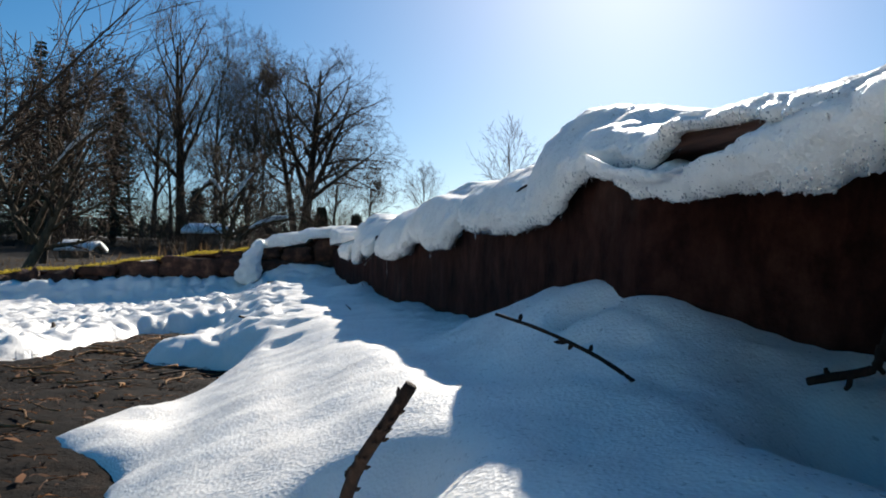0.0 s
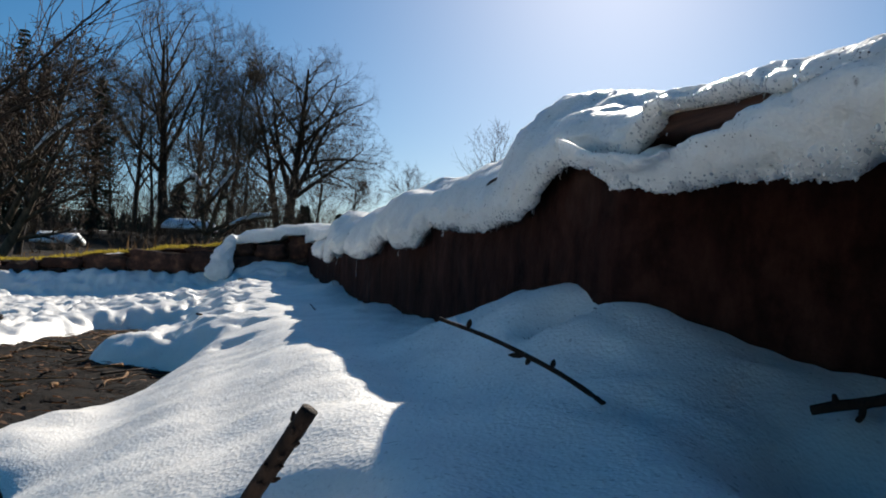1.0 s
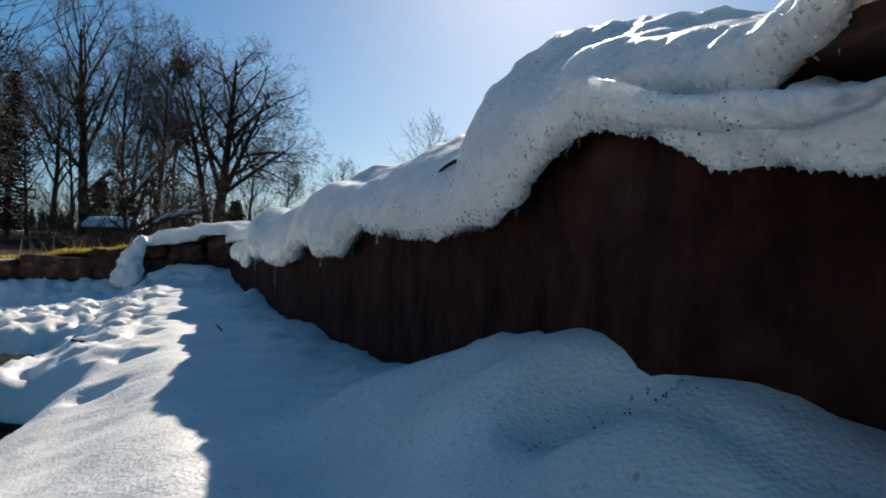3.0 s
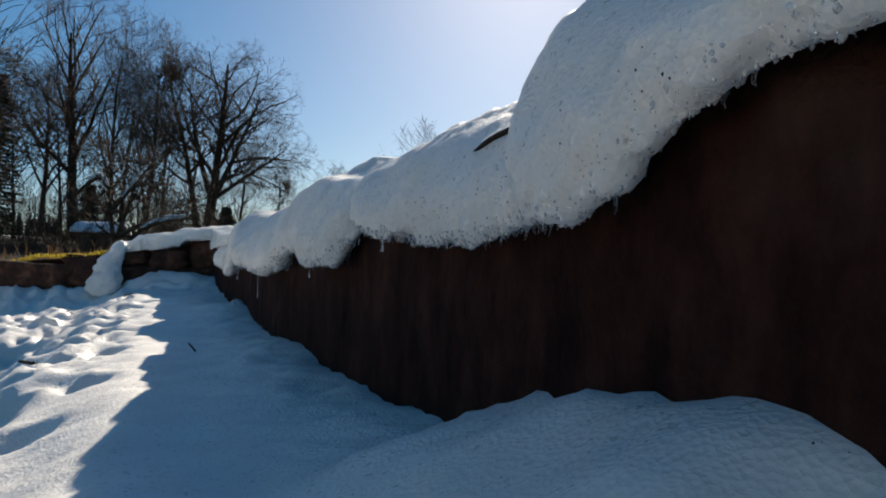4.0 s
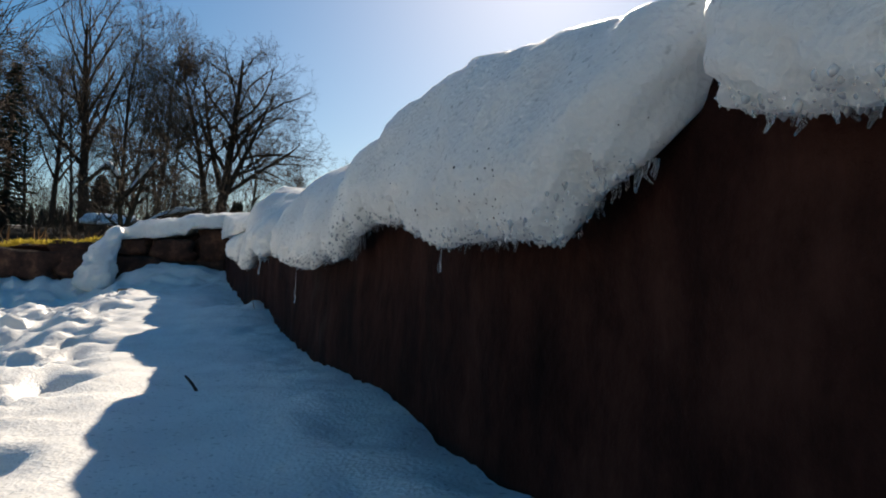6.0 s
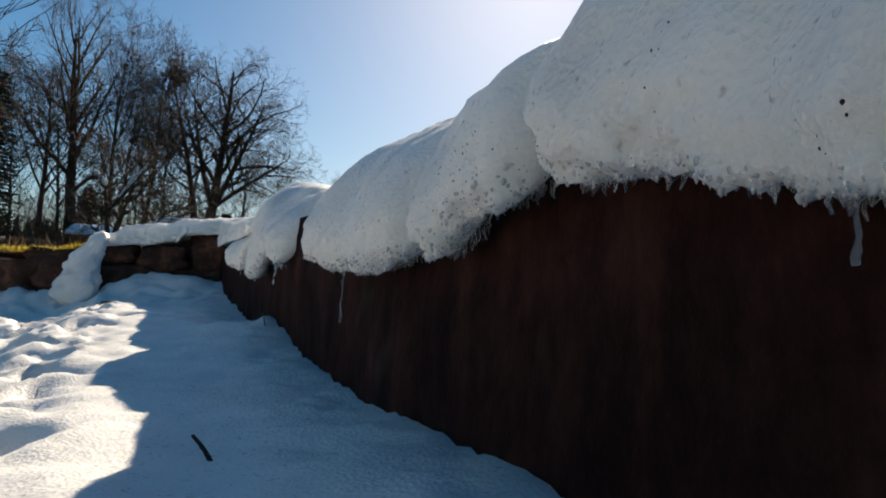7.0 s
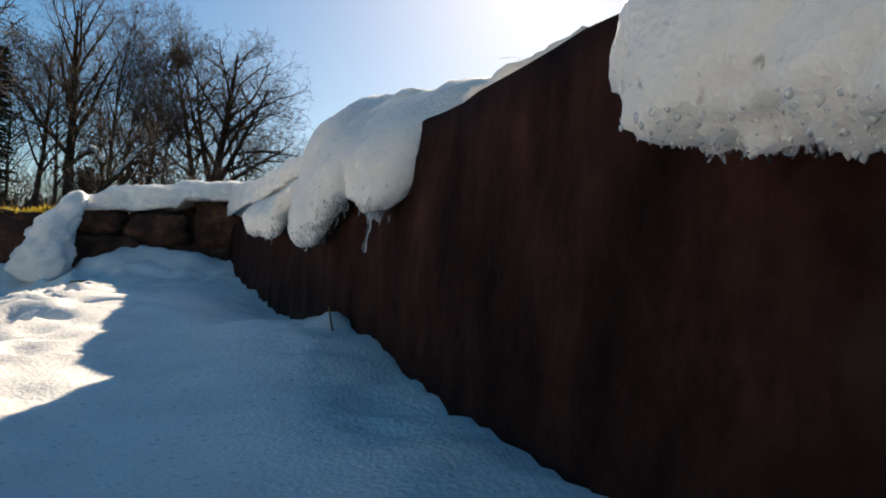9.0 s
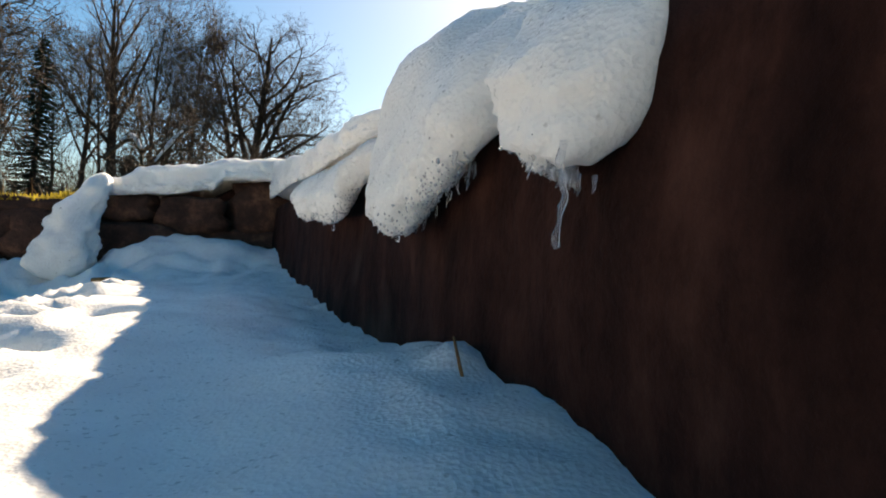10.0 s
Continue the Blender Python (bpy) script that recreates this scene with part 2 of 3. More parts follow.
class Tubes:
    """Tapered tubes along paths, gathered into one mesh."""

    def __init__(self):
        self.verts, self.faces = [], []

    def add(self, path, radii, sides=5):
        first, p = len(self.verts), [Vector(q) for q in path]
        for i, q in enumerate(p):
            d = (p[min(i + 1, len(p) - 1)] - p[max(i - 1, 0)]).normalized()
            a = d.orthogonal().normalized()
            c = d.cross(a)
            for j in range(sides):
                w = 2 * math.pi * j / sides
                self.verts.append(tuple(q + (a * math.cos(w) + c * math.sin(w)) * radii[i]))
        for i in range(len(p) - 1):
            for j in range(sides):
                o = first + i * sides
                self.faces.append((o + j, o + (j + 1) % sides, o + sides + (j + 1) % sides, o + sides + j))
        self.faces.append(tuple(first + j for j in range(sides))[::-1])
        self.faces.append(tuple(first + (len(p) - 1) * sides + j for j in range(sides)))

    def put(self, name, mat, parent=None, label=""):
        return mesh_object(name, self.verts, self.faces, mat, parent, True, label)


def spline(points, count):
    """count points on a smooth curve through the given ones."""
    p = [Vector(q) for q in points]
    p = [2 * p[0] - p[1]] + p + [2 * p[-1] - p[-2]]
    out = []
    for i in range(count):
        u = i / (count - 1) * (len(p) - 3)
        k = min(int(u), len(p) - 4)
        t = u - k
        a, b2, c, d = p[k:k + 4]
        out.append(.5 * (2 * b2 + (c - a) * t + (2 * a - 5 * b2 + 4 * c - d) * t * t + (3 * b2 - a - 3 * c + d) * t ** 3))
    return out


# ---- ground ----
tagged(sheet("ground", steps(-.9, 2.6, .02, -500, 2500), steps(-.2, 1.7, .02, -1500, 1500), soil_height, soil_mat),
       "dark wet earth with needles under the melting snow", "ground", kind="structure")
tagged(sheet("snow_cover", steps(-.9, 3.1, .011, -500, 2500, 1.22), steps(-.15, 1.25, .011, -1500, 1500, 1.22), snow_height, snow_mat),
       "old granular spring snow, pitted and melting in the sun", "snow", kind="structure")

# ---- low wall along the yard ----
coping_z = table((-1.5, .39), (-.6, .398), (-.3, .406), (-.2, .414), (0, .424), (1.3, .431), (3.1, .432))


def wall_recess(s):
    return -.15 * smooth(-.12, -.3, s)


def wall_face(name, ss, zs, place, back):
    k = len(zs)
    front = [place(s, z) for s in ss for z in zs]
    rear = [back(s, z) for s in ss for z in zs]
    m = len(front)
    faces = [(i * k + j, (i + 1) * k + j, (i + 1) * k + j + 1, i * k + j + 1) for i in range(len(ss) - 1) for j in range(k - 1)]
    faces += [(m + a, m + d, m + c, m + b2) for a, b2, c, d in faces]
    rim = [(i * k, (i + 1) * k) for i in range(len(ss) - 1)] + [((len(ss) - 1) * k + j, (len(ss) - 1) * k + j + 1) for j in range(k - 1)]
    rim += [((i + 1) * k + k - 1, i * k + k - 1) for i in range(len(ss) - 1)] + [(j + 1, j) for j in range(k - 1)]
    faces += [(b2, a, m + a, m + b2) for a, b2 in rim]
    return mesh_object(name, front + rear, faces, wall_mat)


ss = [-2.2 + i * .03 for i in range(176)]
zs = [i / 16 for i in range(17)]
wall = wall_face("wall_east", ss, zs,
                 lambda s, z: world_of(s, wall_recess(s) + .006 * wobble(s * 7, z * 3) + .003 * wobble(s * 30, z * 13, 2) - .006, z * (coping_z(s) - .001)),
                 lambda s, z: world_of(s, -.45, z * (coping_z(s) - .001)))
tagged(wall, "dark red-brown stained rendered low wall, damp face", "wall", kind="structure")

slab_pts = []
for i in range(180):
    s = -2.2 + i * .03
    w, z0 = .003 * wobble(s * 5, 0, 3), coping_z(s)
    o = .012 - .05 * smooth(-.12, -.04, s)
    slab_pts.append([world_of(s, n, z0 + z) for n, z in ((-.46, 0), (-.1, 0), (o + w - .006, 0), (o + w - .001, .003), (o + w, .011), (o + w - .004, .014), (-.1, .015), (-.46, .015))])
slab = loft("coping", slab_pts, board_mat)
tagged(slab, "thin red-brown coping board on the low wall", "coping", kind="structure")

# ---- mossy stone wall at the end of the yard ----
north = new("wall_north")
tagged(north, "low mossy wall of rough reddish stones", "wall", kind="structure")
core = []
for i in range(50):
    n = -.3 + i * .055
    t = north_top(n) - .012
    core.append([world_of(s, n, z) for s, z in ((3.11, 0), (3.11, t - .01), (3.13, t), (3.36, t), (3.36, 0))])
loft("mortar_core", core, wall_mat, north)


def stone(n0, n1, z0, z1, seed):
    rnd = random.Random(seed)
    bm = bmesh.new()
    bmesh.ops.create_cube(bm, size=1)
    bmesh.ops.bevel(bm, geom=bm.edges[:], offset=.2, segments=2, affect="EDGES", profile=.6)
    bmesh.ops.subdivide_edges(bm, edges=[e for e in bm.edges if e.calc_length() > .4], cuts=2, use_grid_fill=True)
    out = .035 + rnd.random() * .03
    for vtx in bm.verts:
        q = vtx.co.copy()
        wob = .3 * wobble(q.x * 2.8 + seed, q.y * 2.8, q.z * 2.8) + .1 * wobble(q.x * 9, q.y * 9 + seed, q.z * 9)
        vtx.co = Vector(world_of(3.11 + (q.y * (1 + wob)) * 2 * out, n0 + (q.x * (1 + wob) + .5) * (n1 - n0), z0 + (q.z * (1 + wob) + .5) * (z1 - z0)))
    me = bpy.data.meshes.new("stone")
    bm.to_mesh(me)
    bm.free()
    me.materials.append(stone_mat)
    me.shade_smooth()
    ob = new("stone", me)
    ob.parent = north


rnd = random.Random(5)
for z0, hgt in ((.1, .18), (.275, .1), (.368, .14)):
    n = -.06 - rnd.random() * .05
    while n < 2.3:
        w = .12 + rnd.random() * .2
        roof = north_top(n + w / 2)
        z1 = min(z0 + hgt, roof)
        if z1 - z0 > .03:
            lift = rnd.uniform(-.02, .014)
            stone(n, n + w - .004, z0 + lift, min(z1 + lift, roof + .004), rnd.randrange(999))
        n += w


def blades(name, mat, label, category, spots, lean=.5, width=.0012):
    """Thin bent blades; spots: (x, y, z, height)."""
    verts, faces = [], []
    rb = random.Random(11)
    for x, y, z, h in spots:
        a, l = rb.random() * 6.283, rb.random() * lean
        dx, dy, w = math.cos(a), math.sin(a), width * (.6 + rb.random()) * (1 + h * 2)
        k = len(verts)
        for f, sc in ((0, 1), (.5, .8), (1, .1)):
            px, py, pz = x + dx * l * h * f * f, y + dy * l * h * f * f, z + h * f * (1 - .3 * l * f)
            verts += [(px - dy * w * sc, py + dx * w * sc, pz), (px + dy * w * sc, py - dx * w * sc, pz)]
        faces += [(k, k + 1, k + 3, k + 2), (k + 2, k + 3, k + 5, k + 4)]
    return tagged(mesh_object(name, verts, faces, mat), label, category, kind="stuff")


spots = []
for i in range(9000):
    n = .36 + rnd.random() ** 1.3 * 1.25
    s = 3.07 + rnd.random() * .16
    if wobble(s * 14, n * 14, 3) > -.25:
        x, y, z = world_of(s, n, north_top(n) - .006 - .03 * max(0, 3.10 - s))
        spots.append((x, y, z, .005 + rnd.random() ** 2 * .017))
blades("moss", moss_mat, "yellow-green sunlit moss along the wall top", "moss", spots, .9, .0016)


# ---- snow on the walls ----
def beads(name, mat, parent, places, small, large, tall, rr, label):
    """Small uneven grains at the given places, gathered into one part."""
    verts, faces = [], []
    for x, y, z in places:
        r = small + (large - small) * rr.random() ** 2.2
        k, h = len(verts), r * tall * (.6 + .9 * rr.random())
        for level, w in ((.75, .55), (.1, 1.0), (-.6, .62)):
            for j in range(5):
                a = 1.2566 * j + level + rr.uniform(-.25, .25)
                q = r * w * rr.uniform(.75, 1.25)
                verts.append((x + math.cos(a) * q, y + math.sin(a) * q, z + h * level + r * rr.uniform(-.15, .15)))
        verts += [(x, y, z + h), (x + r * rr.uniform(-.2, .2), y + r * rr.uniform(-.2, .2), z - h * rr.uniform(.9, 1.3))]
        for j in range(5):
            m = (j + 1) % 5
            faces += [(k + j, k + 15, k + m), (k + j, k + m, k + 5 + m, k + 5 + j), (k + 5 + j, k + 5 + m, k + 10 + m, k + 10 + j), (k + 10 + j, k + 10 + m, k + 16)]
    ob = mesh_object(name, verts, faces, mat, parent)
    return tagged(ob, label, kind="stuff")


def snow_lump(zb, zt, s0, s1, front, r0, r1, seed, back=.32, label="", low=None, along=None, drop=.045):
    """A lump of hanging snow from s0 to s1 with rounded ends of lengths r0, r1."""
    place = along or world_of
    lean = .015 if .4 < s0 < .9 else 0.0
    count = max(12, int((s1 - s0) / .0042))
    loops, edge_pts, face_pts = [], [], []
    for i in range(count + 1):
        s = s0 + (s1 - s0) * (.0005 + .999 * i / count)
        b2, t = zb(s), zt(s)
        base = (coping_z(s) if along is None else .43) + .015
        o = front * (1 + .25 * wobble(s * 9, seed))
        e0, e1 = min(1.0, (s - s0) / r0), min(1.0, (s1 - s) / r1)
        e = max(.04, math.sqrt(1 - (1 - e0) ** 2) * math.sqrt(1 - (1 - e1) ** 2))
        if low is None:
            sec = [(-back, base), (-back, t - .01), (-.19, t - .004 + lean * .4), (-.07, t + .002 - lean), (-.028, t - .014 - lean * 1.4), (o * .25, t - min(drop, .38 * (t - b2))), (o * .8, t - .6 * (t - b2)),
                   (o, b2 + min(.028, .25 * (t - b2))), (o * .93, b2 + min(.01, .1 * (t - b2))), (o * .6, b2), (o * .25, b2 + .006), (.0, b2 + min(.03, .3 * (t - b2))), (-.03, max(base - .006, b2 + .004))]
        else:
            sec = [(low, (t + b2) / 2), (low + .004, t - .012), (low + .4 * (o - low), t), (low + .8 * (o - low), t - .012), (o, t - .35 * (t - b2)), (o * .97, b2 + .02),
                   (low + .7 * (o - low), b2), (low + .25 * (o - low), b2 + .008)]
        cn, cz = (-.06, .5 * (t + max(base, b2)) - .006) if low is None else (low + .3 * (o - low), (t + b2) / 2)
        pts = [Vector((n, z, 0)) for n, z in sec]
        ring = spline(pts + [pts[0]], 73)[:-1]
        lp = []
        for q in ring:
            n, z = cn + (q.x - cn) * (e if q.x > cn or low is not None else max(e, .5)), cz + (q.y - cz) * e
            d = Vector((n - cn, z - cz))
            if d.length > 1e-5:
                d.normalize()
            edge = smooth(.05, 0, z - b2)
            k = .008 * wobble(s * 12, n * 12 + seed, z * 12) + .0042 * wobble(s * 42, n * 42, z * 42 + seed) + (.0016 + .004 * edge) * wobble(s * 110, n * 110, z * 110, 2)
            lp.append(place(s, n + d.x * k, z + d.y * k))
        loops.append(lp)
        for q in lp:
            h = q[2] - b2
            if e > .6 and h < .06 and plan_of(q[0], q[1])[1] > (.004 if along is None else -9):
                (edge_pts if h < .007 else face_pts).append((q, h))
    lump = loft("snow_lump", loops, cap_mat)
    if along is None and front > .02:
        rr = random.Random(int(seed * 10) + 5)
        beads("icy_fringe", icy_mat, lump, [q for q, h in rr.sample(edge_pts, min(len(edge_pts), int((s1 - s0) * 1700)))], .0005, .0015, 1.1, rr, "grains and drips of wet ice")
        dirty = [q for q, h in face_pts if rr.random() < .5 * (1 - h / .06) ** 1.5 and wobble(q[0] * 16, q[1] * 16, q[2] * 16 + seed) > .08]
        beads("dirt_specks", twig_mat, lump, rr.sample(dirty, min(len(dirty), int((s1 - s0) * (520 if s1 < 1.4 else 40)))), .0002, .0006, .9, rr, "dark dirt specks melted into the snow")
    return tagged(lump, label or "thick granular snow overhanging the coping, icy lower fringe", "snow", "snow lumps on the wall")


LUMPS = [
    (table((-.95, .398), (-.38, .402), (-.31, .418), (-.235, .424), (-.208, .412), (-.19, .402), (-.13, .408), (-.06, .412), (-.02, .404), (0, .392), (.012, .38), (.05, .372), (.15, .378)),
     table((-.95, .438), (-.37, .442), (-.25, .448), (-.19, .456), (-.13, .471), (-.057, .488), (.05, .51), (.12, .52), (.19, .515)), -1.0, .145, .03, .1, .07),
    (table((.05, .372), (.17, .366), (.25, .367), (.34, .376), (.40, .382), (.46, .404)),
     table((.03, .46), (.14, .462), (.2, .468), (.28, .477), (.38, .475), (.46, .477)), .04, .452, .026, .05, .04),
    (table((.42, .405), (.48, .375), (.52, .357), (.64, .357), (.72, .373), (.80, .38)),
     table((.42, .472), (.54, .492), (.67, .508), (.75, .506), (.82, .5)), .446, .805, .036, .04, .035),
    (table((.78, .382), (.85, .375), (.91, .355), (.96, .353)), table((.78, .497), (.88, .492), (.97, .476)), .79, .958, .036, .035, .035),
    (table((.94, .354), (1.06, .348), (1.14, .347), (1.2, .354), (1.31, .37)), table((.94, .474), (1.09, .484), (1.2, .49), (1.31, .488)), .95, 1.315, .038, .03, .09),
    (table((1.48, .40), (1.52, .378), (1.55, .364), (1.575, .354), (1.61, .366), (1.66, .4)), table((1.48, .466), (1.55, .472), (1.6, .478), (1.64, .486), (1.67, .49)), 1.546, 1.662, .034, .055, .04),
    (table((1.66, .40), (1.7, .38), (1.74, .366), (1.81, .346), (1.87, .348), (1.93, .37), (2, .395)),
     table((1.66, .486), (1.75, .5), (1.84, .52), (1.92, .53), (2.0, .53)), 1.676, 1.955, .036, .045, .1),
    (table((2, .39), (2.09, .363), (2.2, .368), (2.5, .40)), table((2, .47), (2.2, .47), (2.5, .468)), 1.985, 2.5, .036, .06, .14),
]
for i, (zb, zt, s0, s1, o, r0, r1) in enumerate(LUMPS):
    snow_lump(zb, zt, s0, s1, o, r0, r1, 3.1 * i)
snow_lump(table((-.95, .375), (-.45, .378), (-.37, .365), (-.3, .366), (-.25, .37), (-.2, .378), (-.12, .4)),
          table((-.95, .434), (-.45, .431), (-.39, .425), (-.345, .417), (-.31, .408), (-.27, .399), (-.235, .394), (-.2, .399), (-.16, .407), (-.1, .415)), -.95, -.1, .044, .1, .03, 41,
          label="icy grey snow clinging under the coping, dirt specks", low=-.02)
thin = []
for i in range(70):
    s = 1.37 + .21 * i / 69
    w, e = .004 * wobble(s * 25, 5), math.sqrt(max(.01, 1 - (2 * i / 69 - 1) ** 4))
    b2 = coping_z(s) + .013
    thin.append([world_of(s, n, b2 + z * e) for n, z in ((-.25, 0), (-.25, .008), (-.12, .010 + w), (-.06, .008 + w), (-.03 + 2 * w, .005), (-.022 + 2 * w, .002), (-.03, 0))])
tagged(loft("snow_lump", thin, cap_mat), "thin leftover snow along the coping top", "snow", "snow lumps on the wall")
snow_lump(table((2.3, .44), (2.7, .45), (3.12, .452)), table((2, .49), (2.15, .495), (2.33, .502), (2.56, .515), (2.8, .535), (3.12, .558)), 1.98, 3.12, .012, .06, .08, 61,
          label="smooth low band of snow on the coping", drop=.022)


def along_north(s, n, z):
    return world_of(3.07 - n, s, z)


snow_lump(table((-.1, .494), (.02, .492), (.11, .484), (.14, .458), (.25, .438), (.37, .425)), table((-.12, .572), (0, .556), (.09, .542), (.18, .52), (.29, .5), (.34, .476), (.42, .45)), -.12, .41, .022, .05, .06, 71, back=.2,
          label="smooth rounded snow band on the stone wall", along=along_north, drop=.012)


def blob(name, path, radii, squash, mat, label, category, seed):
    loops = []
    pts = spline(path, 40)
    for i, q in enumerate(pts):
        u = i / 39
        r = radii(u) * math.sqrt(max(.002, 1 - abs(2 * u - 1) ** 6))
        lp = []
        for j in range(28):
            a = 2 * math.pi * j / 28
            k = r * (1 + .4 * wobble(math.cos(a) * 1.6, math.sin(a) * 1.6, u * 6 + seed) + .06 * wobble(math.cos(a) * 8, math.sin(a) * 8, u * 20 + seed))
            lp.append(tuple(Vector(q) + Vector(world_of(math.sin(a) * k * squash, math.cos(a) * k, 0)) - Vector(world_of(0, 0, 0))))
        loops.append(lp)
    return tagged(loft(name, loops, mat), label, category)


blob("snow_tongue", [world_of(3.05, .362, .475), world_of(3.02, .376, .425), world_of(2.99, .40, .365), world_of(2.965, .415, .31), world_of(2.94, .422, .24)],
     table((0, .022), (.25, .034), (.5, .05), (.8, .062), (1, .066)), .7, cap_mat, "tongue of snow sliding down the stone wall corner", "snow", 2)
blob("snow_heap", [world_of(3.0, 1.5, .2), world_of(3.0, 1.68, .245), world_of(3.02, 1.9, .25), world_of(3.05, 2.15, .22)],
     table((0, .05), (.4, .075), (1, .05)), 1, cap_mat, "rounded snow heap against the sunken wall end", "snow", 6)


# ---- ice ----
def icicle(s, n, top, length, radius, seed, label="clear dripping icicle under the snow edge"):
    t = Tubes()
    rr = random.Random(seed)
    path, rad = [], []
    k = 16
    for i in range(k + 1):
        u = i / k
        path.append(world_of(s + .006 * wobble(u * 3, seed) * min(1, length * 20), n + .0035 * wobble(u * 3, seed, 5) * min(1, length * 20), top + .012 - (length + .012) * u))
        rad.append(radius * (1 - .55 * u) * (1 + .6 * wobble(u * 6, seed, 2)) + (.0006 if u > .85 else 0))
    t.add(path, rad, 8)
    ob = t.put("icicle", ice_mat)
    return tagged(ob, label, "icicle", "icicles along the wall")


ICICLES = [(1.138, .024, .352, .05, .0008, 1, "long thin crooked icicle dripping from snow"), (.64, .022, .358, .016, .0010, 2, ""), (1.577, .022, .361, .028, .0017, 3, ""),
           (1.155, .02, .357, .014, .0022, 4, ""), (1.81, .022, .35, .012, .0022, 5, ""), (2.07, .022, .366, .014, .002, 6, ""), (.9, .022, .36, .007, .0015, 7, ""),
           (1.05, .024, .356, .01, .002, 8, ""), (.33, .022, .374, .009, .0018, 10, ""), (1.2, .022, .36, .01, .002, 14, "")]
for s, n, z, l, r, k, lab in ICICLES:
    icicle(s, n, z, l, r, k, lab or "clear dripping icicle under the snow edge")

fringe, rnd = Tubes(), random.Random(21)
for i in range(760):
    zb, zt, s0, s1, o, r0, r1 = LUMPS[rnd.choice((0, 1, 1, 2, 2, 3, 4, 4, 5, 6))]
    s = rnd.uniform(s0 + .6 * r0, s1 - .85 * r1)
    if s < -.5:
        continue
    z, n, l = zb(s) + .007, o * (.12 + .5 * rnd.random()), .0008 + .0045 * rnd.random() ** 2.5
    p = [world_of(s + .003 * (rnd.random() - .5) * f, n + .003 * (rnd.random() - .5) * f, z - (l + .006) * f) for f in (0, .35, .7, 1)]
    r = .0007 + .0009 * rnd.random()
    fringe.add(p, [r * 1.3, r, r * .75, r * .35], 5)
tagged(fringe.put("ice_fringe", ice_mat), "fringe of tiny ice drips under the snow", "ice", kind="stuff")


# ---- sticks and litter in the snow ----
def stick(name, points, radius, taper, mat, label, category="twig", knots=0, sides=10, count=26, seed=1):
    thing = new(name)
    base = Vector(points[0])
    thing.location = base
    t, path = Tubes(), [q - base for q in spline(points, count)]
    rad = []
    for i in range(count):
        u = i / (count - 1)
        rad.append(radius * (1 - taper * u) * (1 + .10 * wobble(u * 14, seed)))
    t.add(path, rad, sides)
    t.put("stem", mat, thing)
    rr = random.Random(seed)
    for i in range(knots):
        j = 1 + int((count - 3) * (i + .5) / knots)
        d = (path[j + 1] - path[j]).normalized()
        a = d.orthogonal().normalized()
        a.rotate(Matrix.Rotation(rr.random() * 6.28, 3, d))
        q, r = path[j], rad[j]
        kn = Tubes()
        kn.add([q + a * r * .5, q + a * r * 1.1 + d * r * .3, q + a * r * 1.5 + d * r * .9], [r * .5, r * .38, r * .15], 6)
        kn.put("bud", mat, thing)
    return tagged(thing, label, category)


stub = stick("broken_twig", [(-.060, .40, .155), (-.051, .375, .185), (-.042, .357, .207), (-.028, .346, .23), (-.016, .34, .25)], .0039, .1, twig_mat,
             "thick dark knobbly broken twig standing in sunlit snow", knots=26, count=44, seed=3)
tw = stick("thin_twig", [(.036, .463, .281), (.065, .453, .272), (.095, .447, .259), (.115, .458, .248), (.137, .479, .234), (.15, .49, .224)], .0011, -.7, twig_mat,
           "thin dark bare twig with buds lying on shaded snow", knots=3, seed=8)
for (x, y, z), (dx, dy, dz) in (((.052, .457, .277), (.001, 0, .005)), ((.083, .449, .264), (-.009, 0, .0)), ((.098, .448, .258), (.001, 0, .005)), ((.086, .449, .263), (-.002, 0, -.004))):
    bud = Tubes()
    o = Vector((.036, .463, .281))
    p = Vector((x, y, z)) - o
    d = Vector((dx, dy, dz))
    bud.add([p, p + d * .35, p + d * .7, p + d], [.0008, .0016, .0014, .0004], 7)
    bud.put("bud", twig_mat, tw)
fork = new("forked_branch")
tagged(fork, "dark forked branch propped before the wall in snow", "branch")
for pts, r, tp, nm in (([(0.298, .40, .17), (0.299, .418, .21), (0.298, .437, .243), (0.294, .45, .268)], .0048, .25, "stem"),
                       ([(0.293, .45, .266), (0.288, .449, .252), (0.276, .452, .247), (0.262, .456, .244), (0.248, .46, .24)], .0045, .1, "side_branch"),
                       ([(0.294, .45, .266), (0.304, .455, .289), (0.317, .46, .32), (0.324, .463, .345), (0.33, .465, .369), (0.335, .468, .39), (0.338, .47, .412)], .0034, .75, "upper_branch"),
                       ([(0.273, .452, .247), (0.271, .450, .240), (0.268, .449, .237)], .003, .3, "knot"), ([(0.26, .456, .245), (0.258, .455, .250)], .003, .4, "knot"),
                       ([(0.289, .449, .253), (0.293, .447, .248)], .0032, .4, "knot")):
    t = Tubes()
    p = spline(pts, 18)
    t.add(p, [.75 * r * (1 - tp * i / 17) * (1 + .15 * wobble(i * .6, r * 900)) for i in range(18)], 9)
    t.put(nm, twig_mat, fork)

rnd = random.Random(33)


def ground_at(s, n):
    return max(soil_height(s, n), snow_height(s, n))


